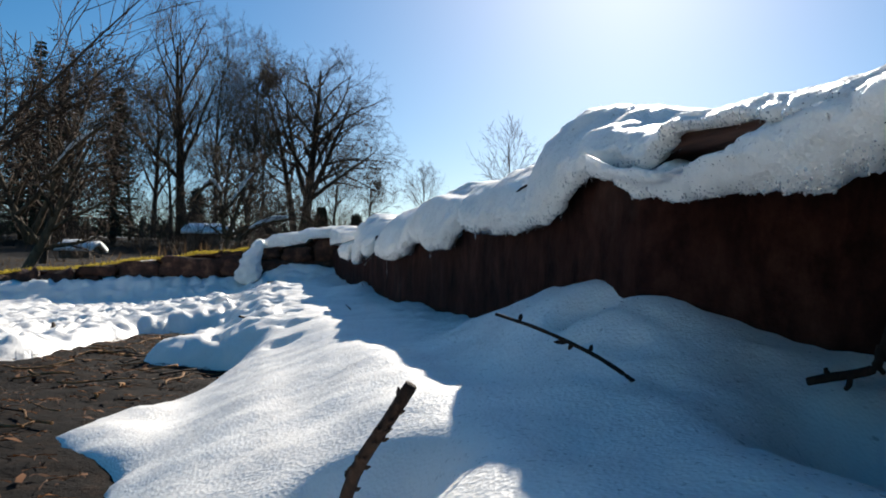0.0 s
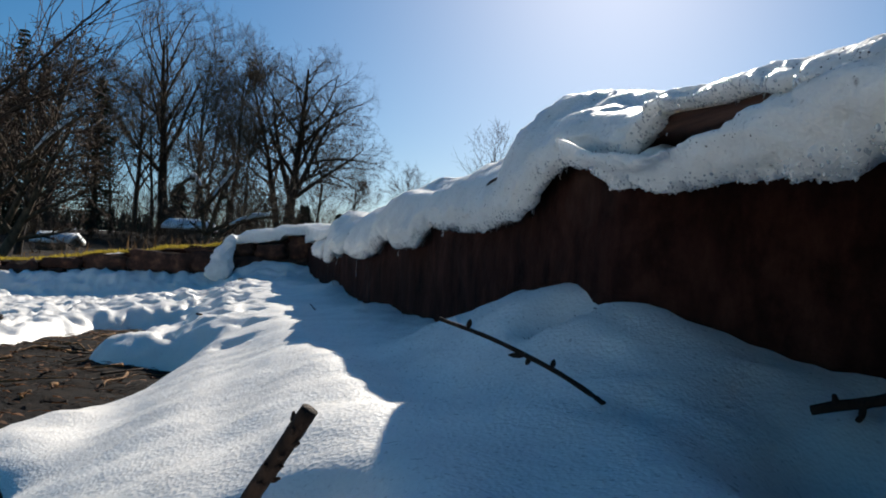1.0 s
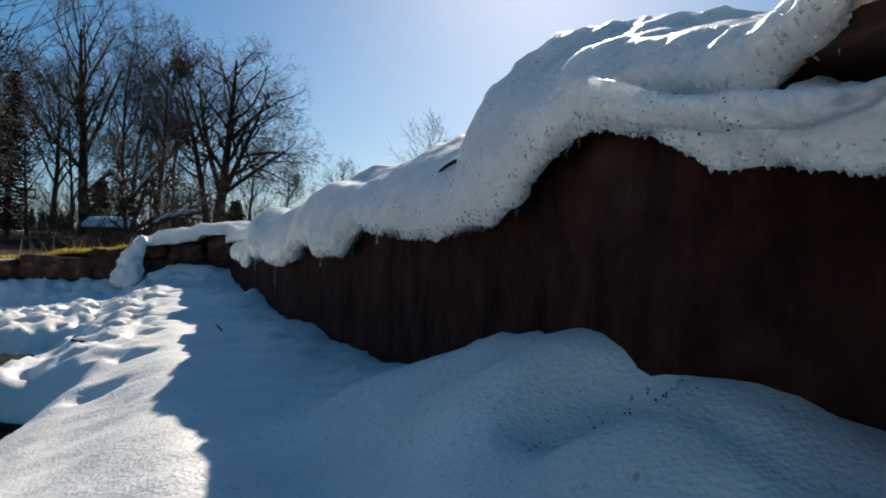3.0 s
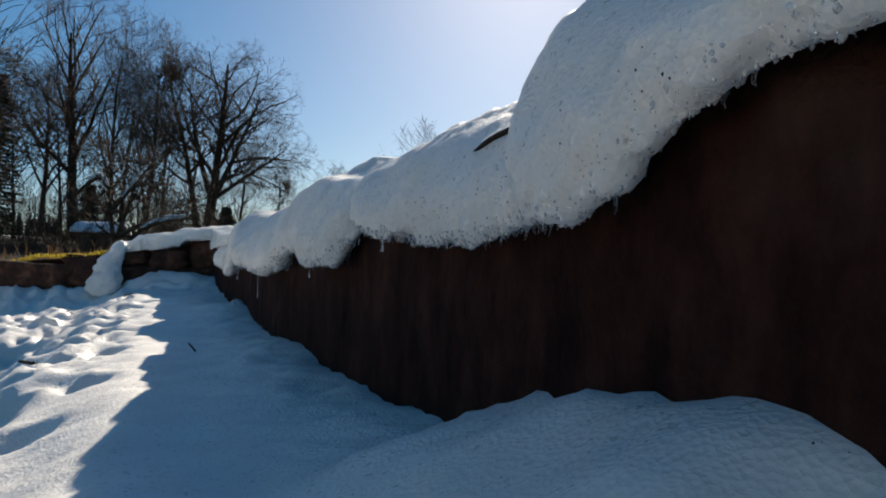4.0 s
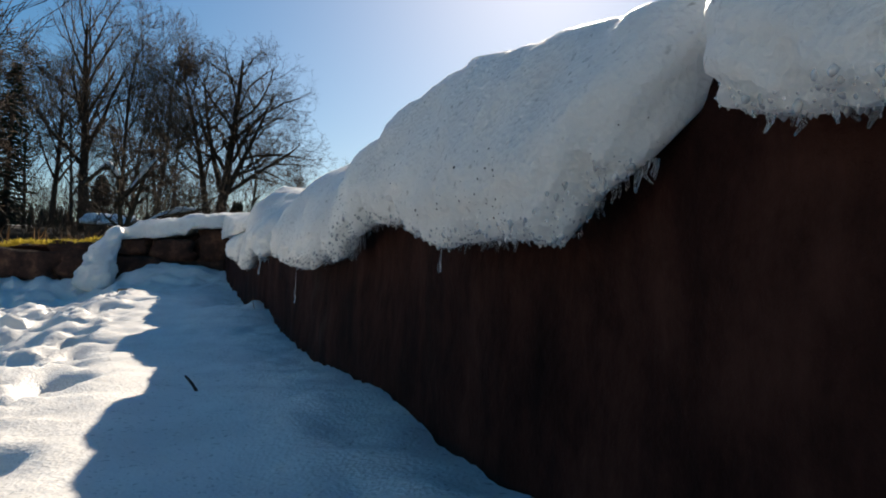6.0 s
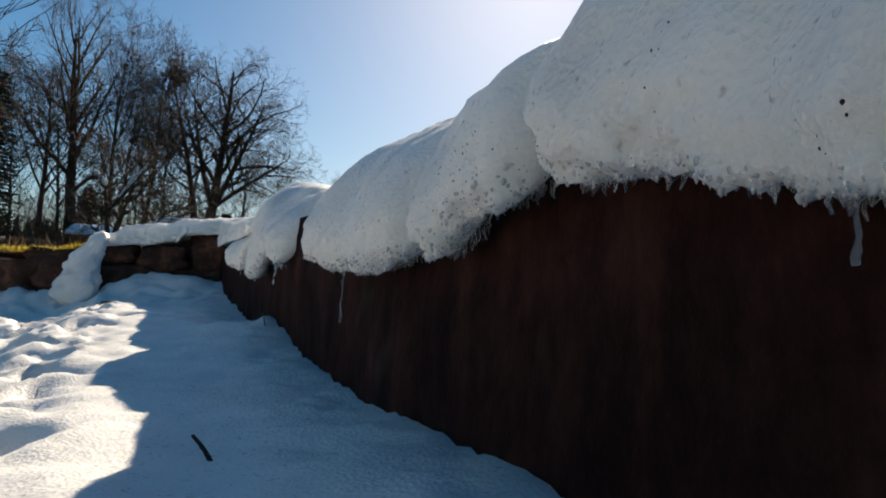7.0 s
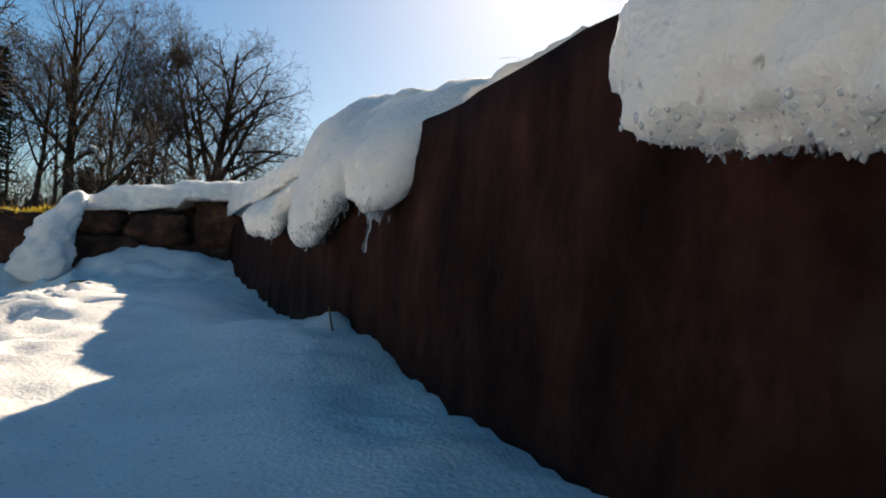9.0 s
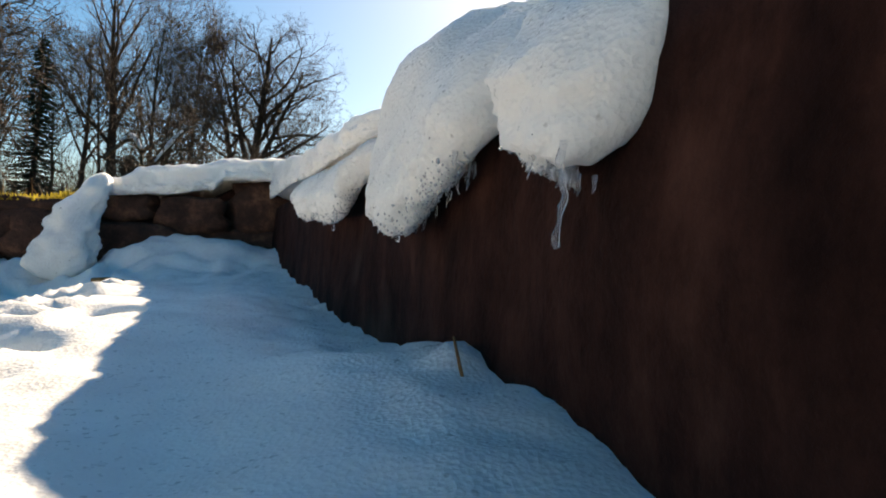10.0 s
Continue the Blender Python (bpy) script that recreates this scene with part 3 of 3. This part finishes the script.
for i in range(95):
    for attempt in range(40):
        s, n = rnd.uniform(-.35, 1.5), rnd.uniform(.38, 1.0)
        if bare_distance(s, n) < -.03:
            break
    a, l = rnd.random() * 6.28, .03 + rnd.random() ** 2 * .12
    pts = []
    for f in (-.5, -.15, .2, .5):
        q, w = s + math.cos(a) * l * f + .01 * rnd.uniform(-1, 1), n + math.sin(a) * l * f + .01 * rnd.uniform(-1, 1)
        pts.append(world_of(q, w, soil_height(q, w) + .003 + .006 * rnd.random()))
    stick("fallen_twig", pts, .0012 + .0022 * rnd.random() ** 2, .5, straw_mat if i % 3 else twig_mat, "thin fallen twig lying on the bare earth", sides=6, count=9, seed=i)["group"] = "twigs on the bare earth"
verts, faces = [], []
for i in range(2600):
    s, n = rnd.uniform(-.4, 1.65), rnd.uniform(.38, 1.25)
    if bare_distance(s, n) > -.005:
        continue
    a, l, w = rnd.random() * 6.28, .004 + .012 * rnd.random(), .0005 + (.0025 * rnd.random() if i % 9 == 0 else 0)
    k = len(verts)
    c, d = math.cos(a), math.sin(a)
    z = soil_height(s, n) + .0015 + .003 * rnd.random()
    for p, q, h in ((-l, -w, 0), (-l, w, .001), (0, -w * 1.4, .003), (0, w * 1.4, .002), (l, -w * .5, 0), (l, w * .5, .002)):
        verts.append(world_of(s + c * p - d * q, n + d * p + c * q, z + h))
    faces += [(k, k + 1, k + 3, k + 2), (k + 2, k + 3, k + 5, k + 4)]
tagged(mesh_object("needle_litter", verts, faces, litter_mat), "brown needles and leaf bits on wet earth", "litter", kind="stuff")

for s, n, a, l, r, lab in ((1.0, .137, .5, .028, .0017, "small dark stick stuck in shaded snow"), (1.1, .37, 1.9, .05, .0035, "small dark stick leaning out of snow"), (1.33, .404, 2.4, .034, .003, "short dark stick at the edge of melting snow"), (1.47, .9, .3, .03, .006, "dark bark crumb on sunlit snow")):
    z = ground_at(s, n)
    stick("stick_end", [world_of(s - l / 2 * math.cos(a), n - l / 2 * math.sin(a), z - .004), world_of(s, n, z + .006), world_of(s + l / 2 * math.cos(a), n + l / 2 * math.sin(a), z + .012)], r, .3, twig_mat, lab, sides=7, count=8, knots=2, seed=int(s * 100))
z = ground_at(2.70, .297)
stick("bark_chip", [world_of(2.70, .272, z), world_of(2.69, .297, z + .004), world_of(2.70, .322, z + .002)], .007, .2, straw_mat, "red-brown bark chip on shaded snow", "bark", sides=6, count=8, knots=1, seed=4)
# short dark strip along the lower snow edge
stick("bark_strip", [world_of(.128, .008, .427), world_of(.15, .012, .424), world_of(.172, .012, .42)], .0019, .3, twig_mat, "thin dark strip set in the snow edge", "bark", sides=7, count=8, seed=14)
verts, faces, rnd = [], [], random.Random(91)
for i in range(120):
    x, y = .15 + rnd.gauss(0, .018), .655 + rnd.gauss(0, .022)
    q, w = plan_of(x, y)
    z, r, k = ground_at(q, w), .0003 + .0008 * rnd.random() ** 2, len(verts)
    verts += [(x + r, y, z), (x - r * .5, y + r, z), (x - r * .6, y - r, z + .0005), (x, y, z + r * 1.3)]
    faces += [(k, k + 1, k + 3), (k + 1, k + 2, k + 3), (k + 2, k, k + 3)]
tagged(mesh_object("dirt_crumbs", verts, faces, twig_mat, rounded=False), "dark dirt crumbs on the snow mound", "dirt", kind="stuff")
stick("straw", [world_of(1.69, .012, .262), world_of(1.69, .016, .275), world_of(1.695, .018, .287)], .0011, .3, straw_mat, "short yellow straw standing in snow", "straw", sides=5, count=6, seed=9)

# ---- grass on the bank ----
rnd = random.Random(8)
spots = []
for i in range(12000):
    s, n = 3.3 + rnd.random() ** 2.2 * 16, -1.5 + rnd.random() * 9
    if s < 3.7 and n < .4 or wobble(s * .8, n * .8, 12) < -.12:
        continue
    x, y, z = world_of(s, n, terrace(s, n) - .015)
    spots.append((x, y, z, .03 + rnd.random() ** 2 * .11))
blades("dry_grass", grass_mat, "brown dry winter grass poking through snow", "grass", spots, .9, .003)
for i, (s, n, h) in enumerate(((1.9, -.3, .2), (2.3, -.3, .16))):
    stick("grass_stem", [world_of(s, n, .44), world_of(s + .01, n, .44 + h * .6), world_of(s + .04, n + .03, .44 + h * .95), world_of(s + .08, n + .05, .44 + h)], .0004, .5, straw_mat,
          "single bent dry grass stem above the snow", "grass", sides=4, count=10, seed=i)


# ---- trees ----
def grow(limbs, shoots, start, way, length, radius, depth, rr, spread, droop, levels):
    """A limb with its own smaller limbs; thick ones go to limbs, the fine ones to shoots."""
    n = 7 if depth == 0 else 5 if depth < 3 else 3
    p, d = Vector(start), Vector(way).normalized()
    path, rad = [p.copy()], [radius]
    for i in range(n):
        k = .06 if depth == 0 else .26
        d = (d + Vector((rr.uniform(-k, k), rr.uniform(-k, k), rr.uniform(-k, k) + droop * (.12 if depth > 1 else 0)))).normalized()
        p = p + d * length / n
        path.append(p.copy())
        rad.append(max(.005, radius * (1 - (.75 if depth else .8) * (i + 1) / n)))
    (limbs if depth < 2 else shoots).add(path, rad, 7 if depth == 0 else 5 if depth < 2 else 3)
    if depth >= levels:
        return
    kids = (14, 7, 5, 4, 3)[min(depth, 4)]
    for i in range(kids):
        u = (.25 if depth == 0 else .2) + (.75 if depth == 0 else .8) * (i + rr.random() * .8) / kids
        j = min(int(u * n), n - 1)
        q = path[j].lerp(path[j + 1], u * n - j)
        dd = (path[j + 1] - path[j]).normalized()
        a = dd.orthogonal().normalized()
        a.rotate(Matrix.Rotation(i * 2.4 + rr.random(), 3, dd))
        ang = spread * (.75 + .5 * rr.random())
        w = dd * math.cos(ang) + a * math.sin(ang) + Vector((0, 0, .12 if depth < 2 else 0))
        ll = length * ((.52 if depth == 0 else .5) * (1.12 - .75 * u * (1 if depth == 0 else .6)) + .06) * (.75 + .5 * rr.random())
        grow(limbs, shoots, q, w, ll, max(.007, rad[j] * .52), depth + 1, rr, spread, droop, levels)


def tree(base, top, radius, label, seed, spread=.85, droop=0.0, levels=4, mat=None, forks=None):
    rr = random.Random(seed)
    thing = new("tree")
    thing.location = base
    limbs, shoots = Tubes(), Tubes()
    t = Vector(top) - Vector(base)
    grow(limbs, shoots, (0, 0, -.3), t, t.length, radius, 0, rr, spread, droop, levels)
    for w, l, r in forks or ():
        grow(limbs, shoots, t * .18, w, l, r, 0, rr, spread, droop, levels)
    limbs.put("trunk", mat or bark_mat, thing)
    shoots.put("crown", shoot_mat, thing)
    return tagged(thing, label, "tree", "bare trees behind the yard")


tree((-16.1, 45, 2.3), (-15.8, 45, 14.4), .36, "tall bare lime tree with upswept fine branches", 4, .6, .3, 4)
tree((-8.6, 45, 2.9), (-7.0, 45, 13.2), .34, "broad bare oak with a wide spreading crown", 12, .95, .0, 4, forks=(((.45, 0, 1), 7.0, .2), ((-.35, .2, 1), 7.5, .2), ((.9, -.1, .8), 5.5, .15)))
tree((-9.4, 46.5, 3.0), (-11.2, 46, 12.6), .24, "leaning bare tree with a dense clump on top", 23, .7, .1, 4)
tree((-13.1, 42, 2.2), (-12.5, 42, 12.2), .16, "slender bare tree with upright brown shoots", 31, .6, .2, 4)
tree((-11.5, 43, 2.4), (-11.4, 43, 12.4), .15, "slender bare tree with upright brown shoots", 37, .6, .2, 4)
tree((-14.4, 48, 2.8), (-14.2, 48, 11.0), .14, "slender bare tree with upright brown shoots", 41, .65, .1, 4)
tree((-18.6, 47, 2.4), (-19.2, 47, 12.4), .2, "slim bare birch with hanging fine twigs", 53, .7, -.5, 4)
tree((-21.6, 42, 1.8), (-21.2, 42, 11.5), .22, "slim bare birch with hanging fine twigs", 59, .7, -.5, 4)
tree((-10.2, 41, 2.2), (-9.9, 41, 8.6), .1, "young bare tree with dense brown twigs", 61, .75, .1, 4)
tree((-7.0, 47, 3.1), (-6.4, 47, 8.2), .1, "young bare tree with dense brown twigs", 67, .75, .1, 4)
tree((-4.6, 46, 3.0), (-4.4, 46, 6.6), .08, "young bare tree with dense brown twigs", 71, .75, .1, 4)
tree((-.9, 40, 2.2), (-.8, 40, 6.0), .06, "thin bare young birch far behind the wall", 73, .6, .1, 3)
tree((3.4, 35, 2.0), (3.6, 35, 7.1), .07, "thin bare young birch far behind the wall", 79, .6, .1, 3)
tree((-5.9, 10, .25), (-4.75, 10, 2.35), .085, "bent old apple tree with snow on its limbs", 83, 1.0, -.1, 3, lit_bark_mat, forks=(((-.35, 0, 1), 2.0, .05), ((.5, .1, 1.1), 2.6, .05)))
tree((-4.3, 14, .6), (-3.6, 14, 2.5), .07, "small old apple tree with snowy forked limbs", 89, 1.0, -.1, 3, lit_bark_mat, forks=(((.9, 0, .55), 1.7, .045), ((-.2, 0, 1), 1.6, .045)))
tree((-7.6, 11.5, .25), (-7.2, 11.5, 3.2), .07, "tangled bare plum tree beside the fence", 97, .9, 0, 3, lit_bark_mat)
tree((-8.8, 16, .4), (-8.3, 16, 4.8), .09, "tangled bare plum tree beside the fence", 101, .9, 0, 4)

tree((-15.2, 41, 2.1), (-15.6, 41, 9.5), .11, "young bare tree with dense brown twigs", 107, .7, .1, 4)
tree((-12.2, 46, 2.9), (-12.9, 46, 10.4), .12, "slender bare tree with upright brown shoots", 109, .65, .1, 4)
tree((-20.4, 45, 2.2), (-20.0, 45, 11.5), .15, "slender bare tree with upright brown shoots", 113, .65, .1, 4)
tree((-17.6, 41, 2.0), (-17.3, 41, 8.2), .1, "young bare tree with dense brown twigs", 127, .75, .1, 4)
clump, rnd = Tubes(), random.Random(3)
for i in range(420):
    d = Vector((rnd.gauss(0, 1), rnd.gauss(0, 1), rnd.gauss(0, 1))).normalized()
    c = Vector((-11.2, 46, 12.6)) + Vector((rnd.gauss(0, .3), rnd.gauss(0, .3), rnd.gauss(0, .4)))
    clump.add([c, c + d * (.2 + .4 * rnd.random())], [.02, .008], 3)
tagged(clump.put("twig_clump", shoot_mat), "dense twiggy clump in the leaning tree's top", "nest")

# hedge of shrubs under the trees
def shrub(x, y, h, seed):
    rr = random.Random(seed)
    thing = new("shrub")
    s, n = plan_of(x, y)
    thing.location = (x, y, terrace(s, n) - .05)
    fine = Tubes()
    for i in range(15):
        a = rr.random() * 6.28
        grow(fine, fine, (rr.uniform(-.5, .5), rr.uniform(-.4, .4), 0), (math.cos(a) * .45, math.sin(a) * .45, 1), h * (.6 + .5 * rr.random()), .016, 2, rr, .6, .1, 3)
    fine.put("thicket", shoot_mat, thing)
    return tagged(thing, "dense leafless brown shrub under the trees", "shrub", "shrubs under the trees")


first = [shrub(-13.5, 36, 3.2, 2), shrub(-11.2, 34, 2.8, 3), shrub(-8.8, 37, 3.4, 4)]
for i, (x, y, k) in enumerate(((-15.3, 37, 1.0), (-10.1, 38, 1.1), (-12.3, 39, 1.2), (-7.4, 35, .8), (-6.2, 38, .85), (-5.0, 36, .6), (-17.5, 35, .9), (-19.5, 36, 1.0), (-8.0, 30, .7), (-9.6, 29, .7),
                               (-16.6, 33, .8), (-14.6, 38.0, 1.00), (-13.9, 38.7, 1.24), (-13.3, 39.4, 1.06), (-12.6, 40.1, 1.30), (-12.0, 40.8, 1.12), (-11.3, 41.5, 1.36), (-10.6, 42.2, 1.18), (-10.0, 42.9, 1.00), (-9.3, 43.6, 1.24), (-8.7, 38.0, 1.06), (-8.0, 38.7, 1.30), (-7.3, 39.4, 1.12), (-6.7, 40.1, 1.36), (-6.0, 40.8, 1.18), (-5.4, 41.5, 1.00), (-16.4, 39, .9), (-18, 40, .8), (-7.6, 15.5, .28), (-9.4, 18, .36), (-6.6, 18.5, .34), (-10.6, 21, .4), (-12.6, 25, .5), (-4.9, 20, .34), (-5.6, 16, .26), (-3.4, 25, .4), (-11.4, 28, .6), (-14.4, 29, .7), (-13, 21, .4), (-6.6, 26, .5), (-8.4, 24, .55), (-3.6, 38, .6), (-2.4, 40, .55), (-19, 31, .7), (-17.8, 30, .6), (-15.8, 31, .7), (-14.9, 33, .75), (-13.1, 32, .7), (-12.2, 33.5, .75), (-10.4, 32, .65), (-9.1, 33, .7), (-7.8, 33, .65), (-6.9, 31, .55), (-5.8, 33, .55),
                               (-4.6, 33, .5), (-21, 34, .9), (-20.2, 39, 1), (-18.8, 41, 1.1), (-15.9, 42, 1.1), (-22.5, 36, .9), (-5.1, 44, .9), (-3.9, 43, .7))):
    s, n = plan_of(x, y)
    c = copy_thing(first[i % 3], pose(x, y, terrace(s, n) - .05, 0, 0, i * 77))
    c.scale = (k, k, k)


def spruce(x, y, h, width, seed, label="dark green spruce with drooping boughs"):
    rr = random.Random(seed)
    s, n = plan_of(x, y)
    thing = new("spruce")
    thing.location = (x, y, terrace(s, n) - .1)
    trunk = Tubes()
    trunk.add([(0, 0, 0), (0, 0, h * .5), (0, 0, h)], [h * .018, h * .011, .01], 7)
    trunk.put("trunk", bark_mat, thing)
    verts, faces = [], []
    z = h * .08
    while z < h * .98:
        reach = width * (1 - z / h) ** .8 + .08
        for i in range(9):
            a = rr.random() * 6.283
            l = reach * (.6 + .5 * rr.random())
            c, d = math.cos(a), math.sin(a)
            m = max(4, int(l / .13))
            for j in range(m):
                u = (j + 1) / m
                px, py, pz = c * l * u, d * l * u, z - .25 * l * u + .12 * l * u * u
                for side in (-1, 1):
                    w = (.30 - .2 * u) * (.6 + .8 * rr.random())
                    aa = a + side * (.9 + .3 * rr.random())
                    qx, qy, qz = px + math.cos(aa) * w, py + math.sin(aa) * w, pz - w * (.2 + .5 * rr.random())
                    k = len(verts)
                    verts += [(px, py, pz + .035), (px, py, pz - .045), (qx, qy, qz), (px + c * .07, py + d * .07, pz)]
                    faces += [(k, k + 1, k + 2), (k, k + 2, k + 3), (k + 1, k + 3, k + 2)]
        z += h * .022
    mesh_object("foliage", verts, faces, needle_mat, thing, False)
    return tagged(thing, label, "spruce", "spruces behind the yard")


spruce(-17.2, 38, 8.6, 1.7, 1)
spruce(-19.6, 37, 9.2, 1.9, 2)
spruce(-14.9, 44, 3.4, 1.3, 8, "small dark fir between the trees")
spruce(-20.9, 36, 7.4, 1.8, 9)
spruce(-22.5, 40, 11.5, 2.2, 3)
spruce(-24.5, 38, 9.5, 2.2, 4)
spruce(-6.6, 40, 2.3, .9, 5, "small dark fir between the trees")
spruce(-4.9, 42, 2.0, .75, 6, "small dark fir between the trees")
spruce(-7.5, 41, 1.7, .8, 7, "small dark fir between the trees")

# far wood on the skyline
rnd = random.Random(77)
verts, faces = [], []
for i in range(900):
    x = rnd.uniform(-150, 60)
    y = rnd.uniform(118, 150)
    s, n = plan_of(x, y)
    z, h, w = terrace(s, n) - .4, rnd.uniform(2.0, 5.0), rnd.uniform(.8, 1.7)
    for tier in range(4):
        k = len(verts)
        zz, ww = z + h * tier * .22, w * (1 - tier * .22)
        turn = rnd.random() * 6
        ring = [(x + math.cos(turn + a * 1.0472) * ww * rnd.uniform(.7, 1.2), y + math.sin(turn + a * 1.0472) * ww, zz + rnd.uniform(-.15, .15)) for a in range(6)]
        verts += ring + [(x + rnd.uniform(-.1, .1), y, zz + h * .42)]
        faces += [(k + a, k + (a + 1) % 6, k + 6) for a in range(6)]
tagged(mesh_object("far_wood", verts, faces, needle_mat, rounded=False), "dark distant conifer wood along the skyline", "wood", kind="stuff")


# ---- snowy hut, log and snow on limbs ----
def hut(x, y, w, d, h, label):
    s, n = plan_of(x, y)
    thing = new("hut")
    thing.location = (x, y, terrace(s, n) - .1)
    v = [(a * w / 2, c * d / 2, z) for z in (0, h) for a, c in ((-1, -1), (1, -1), (1, 1), (-1, 1))] + [(-w / 2, 0, h + w * .22), (w / 2, 0, h + w * .22)]
    mesh_object("wall", v, [(0, 1, 5, 4), (1, 2, 6, 5), (2, 3, 7, 6), (3, 0, 4, 7), (5, 6, 9), (7, 4, 8)], plank_mat, thing, False)
    e = .12 * w
    r = []
    for a in [i / 10 for i in range(11)]:
        X = (-w / 2 - e) + (w + 2 * e) * a
        r.append([(X, -d / 2 - e, h - .02), (X, 0, h + w * .225), (X, d / 2 + e, h - .02), (X, d / 2 + e, h + .1 + .03 * wobble(X * 3, 1)), (X, d * .2, h + w * .2 + .09), (X, 0, h + w * .225 + .14 + .03 * wobble(X * 2, 4)),
                  (X, -d * .2, h + w * .2 + .09), (X, -d / 2 - e, h + .1 + .04 * wobble(X * 4, 9))])
    loft("roof_snow", r, roof_snow_mat, thing, "thick white snow on the roof")
    mesh_object("door", [(-.14 * w, -d / 2 - .02, 0), (.14 * w, -d / 2 - .02, 0), (.14 * w, -d / 2 - .02, h * .85), (-.14 * w, -d / 2 - .02, h * .85),
                         (-.14 * w, -d / 2 + .02, 0), (.14 * w, -d / 2 + .02, 0), (.14 * w, -d / 2 + .02, h * .85), (-.14 * w, -d / 2 + .02, h * .85)],
                [(0, 1, 2, 3), (4, 7, 6, 5), (3, 2, 6, 7), (0, 3, 7, 4), (1, 5, 6, 2)], bark_mat, thing, False)
    return tagged(thing, label, "hut", "small sheds")


hut(-10.9, 22, .9, .9, .3, "low grey garden shelter under white snow")
hut(-9.6, 30, 1.4, 1.4, .9, "small plank shed with a snowy roof")


def snow_on_limb(points, r, seed):
    t = Tubes()
    p = spline(points, 14)
    t.add([q + Vector((0, 0, r * .5)) for q in p], [r * (.25 + .75 * math.sin(math.pi * (.06 + .88 * i / 13))) * (1 + .4 * wobble(i * .5, seed)) for i in range(14)], 8)
    return tagged(t.put("limb_snow", roof_snow_mat), "soft ridge of snow along an apple limb", "snow", "snow on apple limbs")


SNOWY = [([(-4.05, 13.95, 1.65), (-3.85, 13.95, 1.95), (-3.66, 13.95, 2.2)], .045), ([(-4.6, 13.95, 1.95), (-4.42, 13.95, 2.03), (-4.28, 13.95, 1.85)], .05),
         ([(-3.7, 13.95, 1.12), (-3.3, 13.95, 1.3), (-2.95, 13.95, 1.36)], .055), ([(-5.35, 9.95, 1.7), (-5.1, 9.95, 2.0), (-4.85, 9.95, 2.2)], .04), ([(-5.6, 9.95, 1.3), (-5.45, 9.95, 1.52)], .03)]
for i, (p, r) in enumerate(SNOWY):
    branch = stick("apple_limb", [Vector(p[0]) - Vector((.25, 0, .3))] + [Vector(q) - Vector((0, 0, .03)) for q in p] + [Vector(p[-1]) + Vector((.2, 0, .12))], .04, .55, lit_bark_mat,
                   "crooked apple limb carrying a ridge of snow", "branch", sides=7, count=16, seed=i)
    snow_on_limb(p, r, i)
# a near bough over the yard's left side
bough = new("bough")
tagged(bough, "long bare bough with fine side shoots", "branch")
limbs, shoots, rr = Tubes(), Tubes(), random.Random(6)
grow(limbs, shoots, (-6.6, 9.2, 1.3), (1.9, 0, 1.75), 3.7, .035, 1, rr, .5, .3, 3)
grow(limbs, shoots, (-6.3, 9.2, 1.2), (1.2, 0, 1.9), 3.0, .03, 1, rr, .5, .3, 3)
limbs.put("stem", bark_mat, bough)
tagged(shoots.put("spray", shoot_mat, bough), kind="stuff")
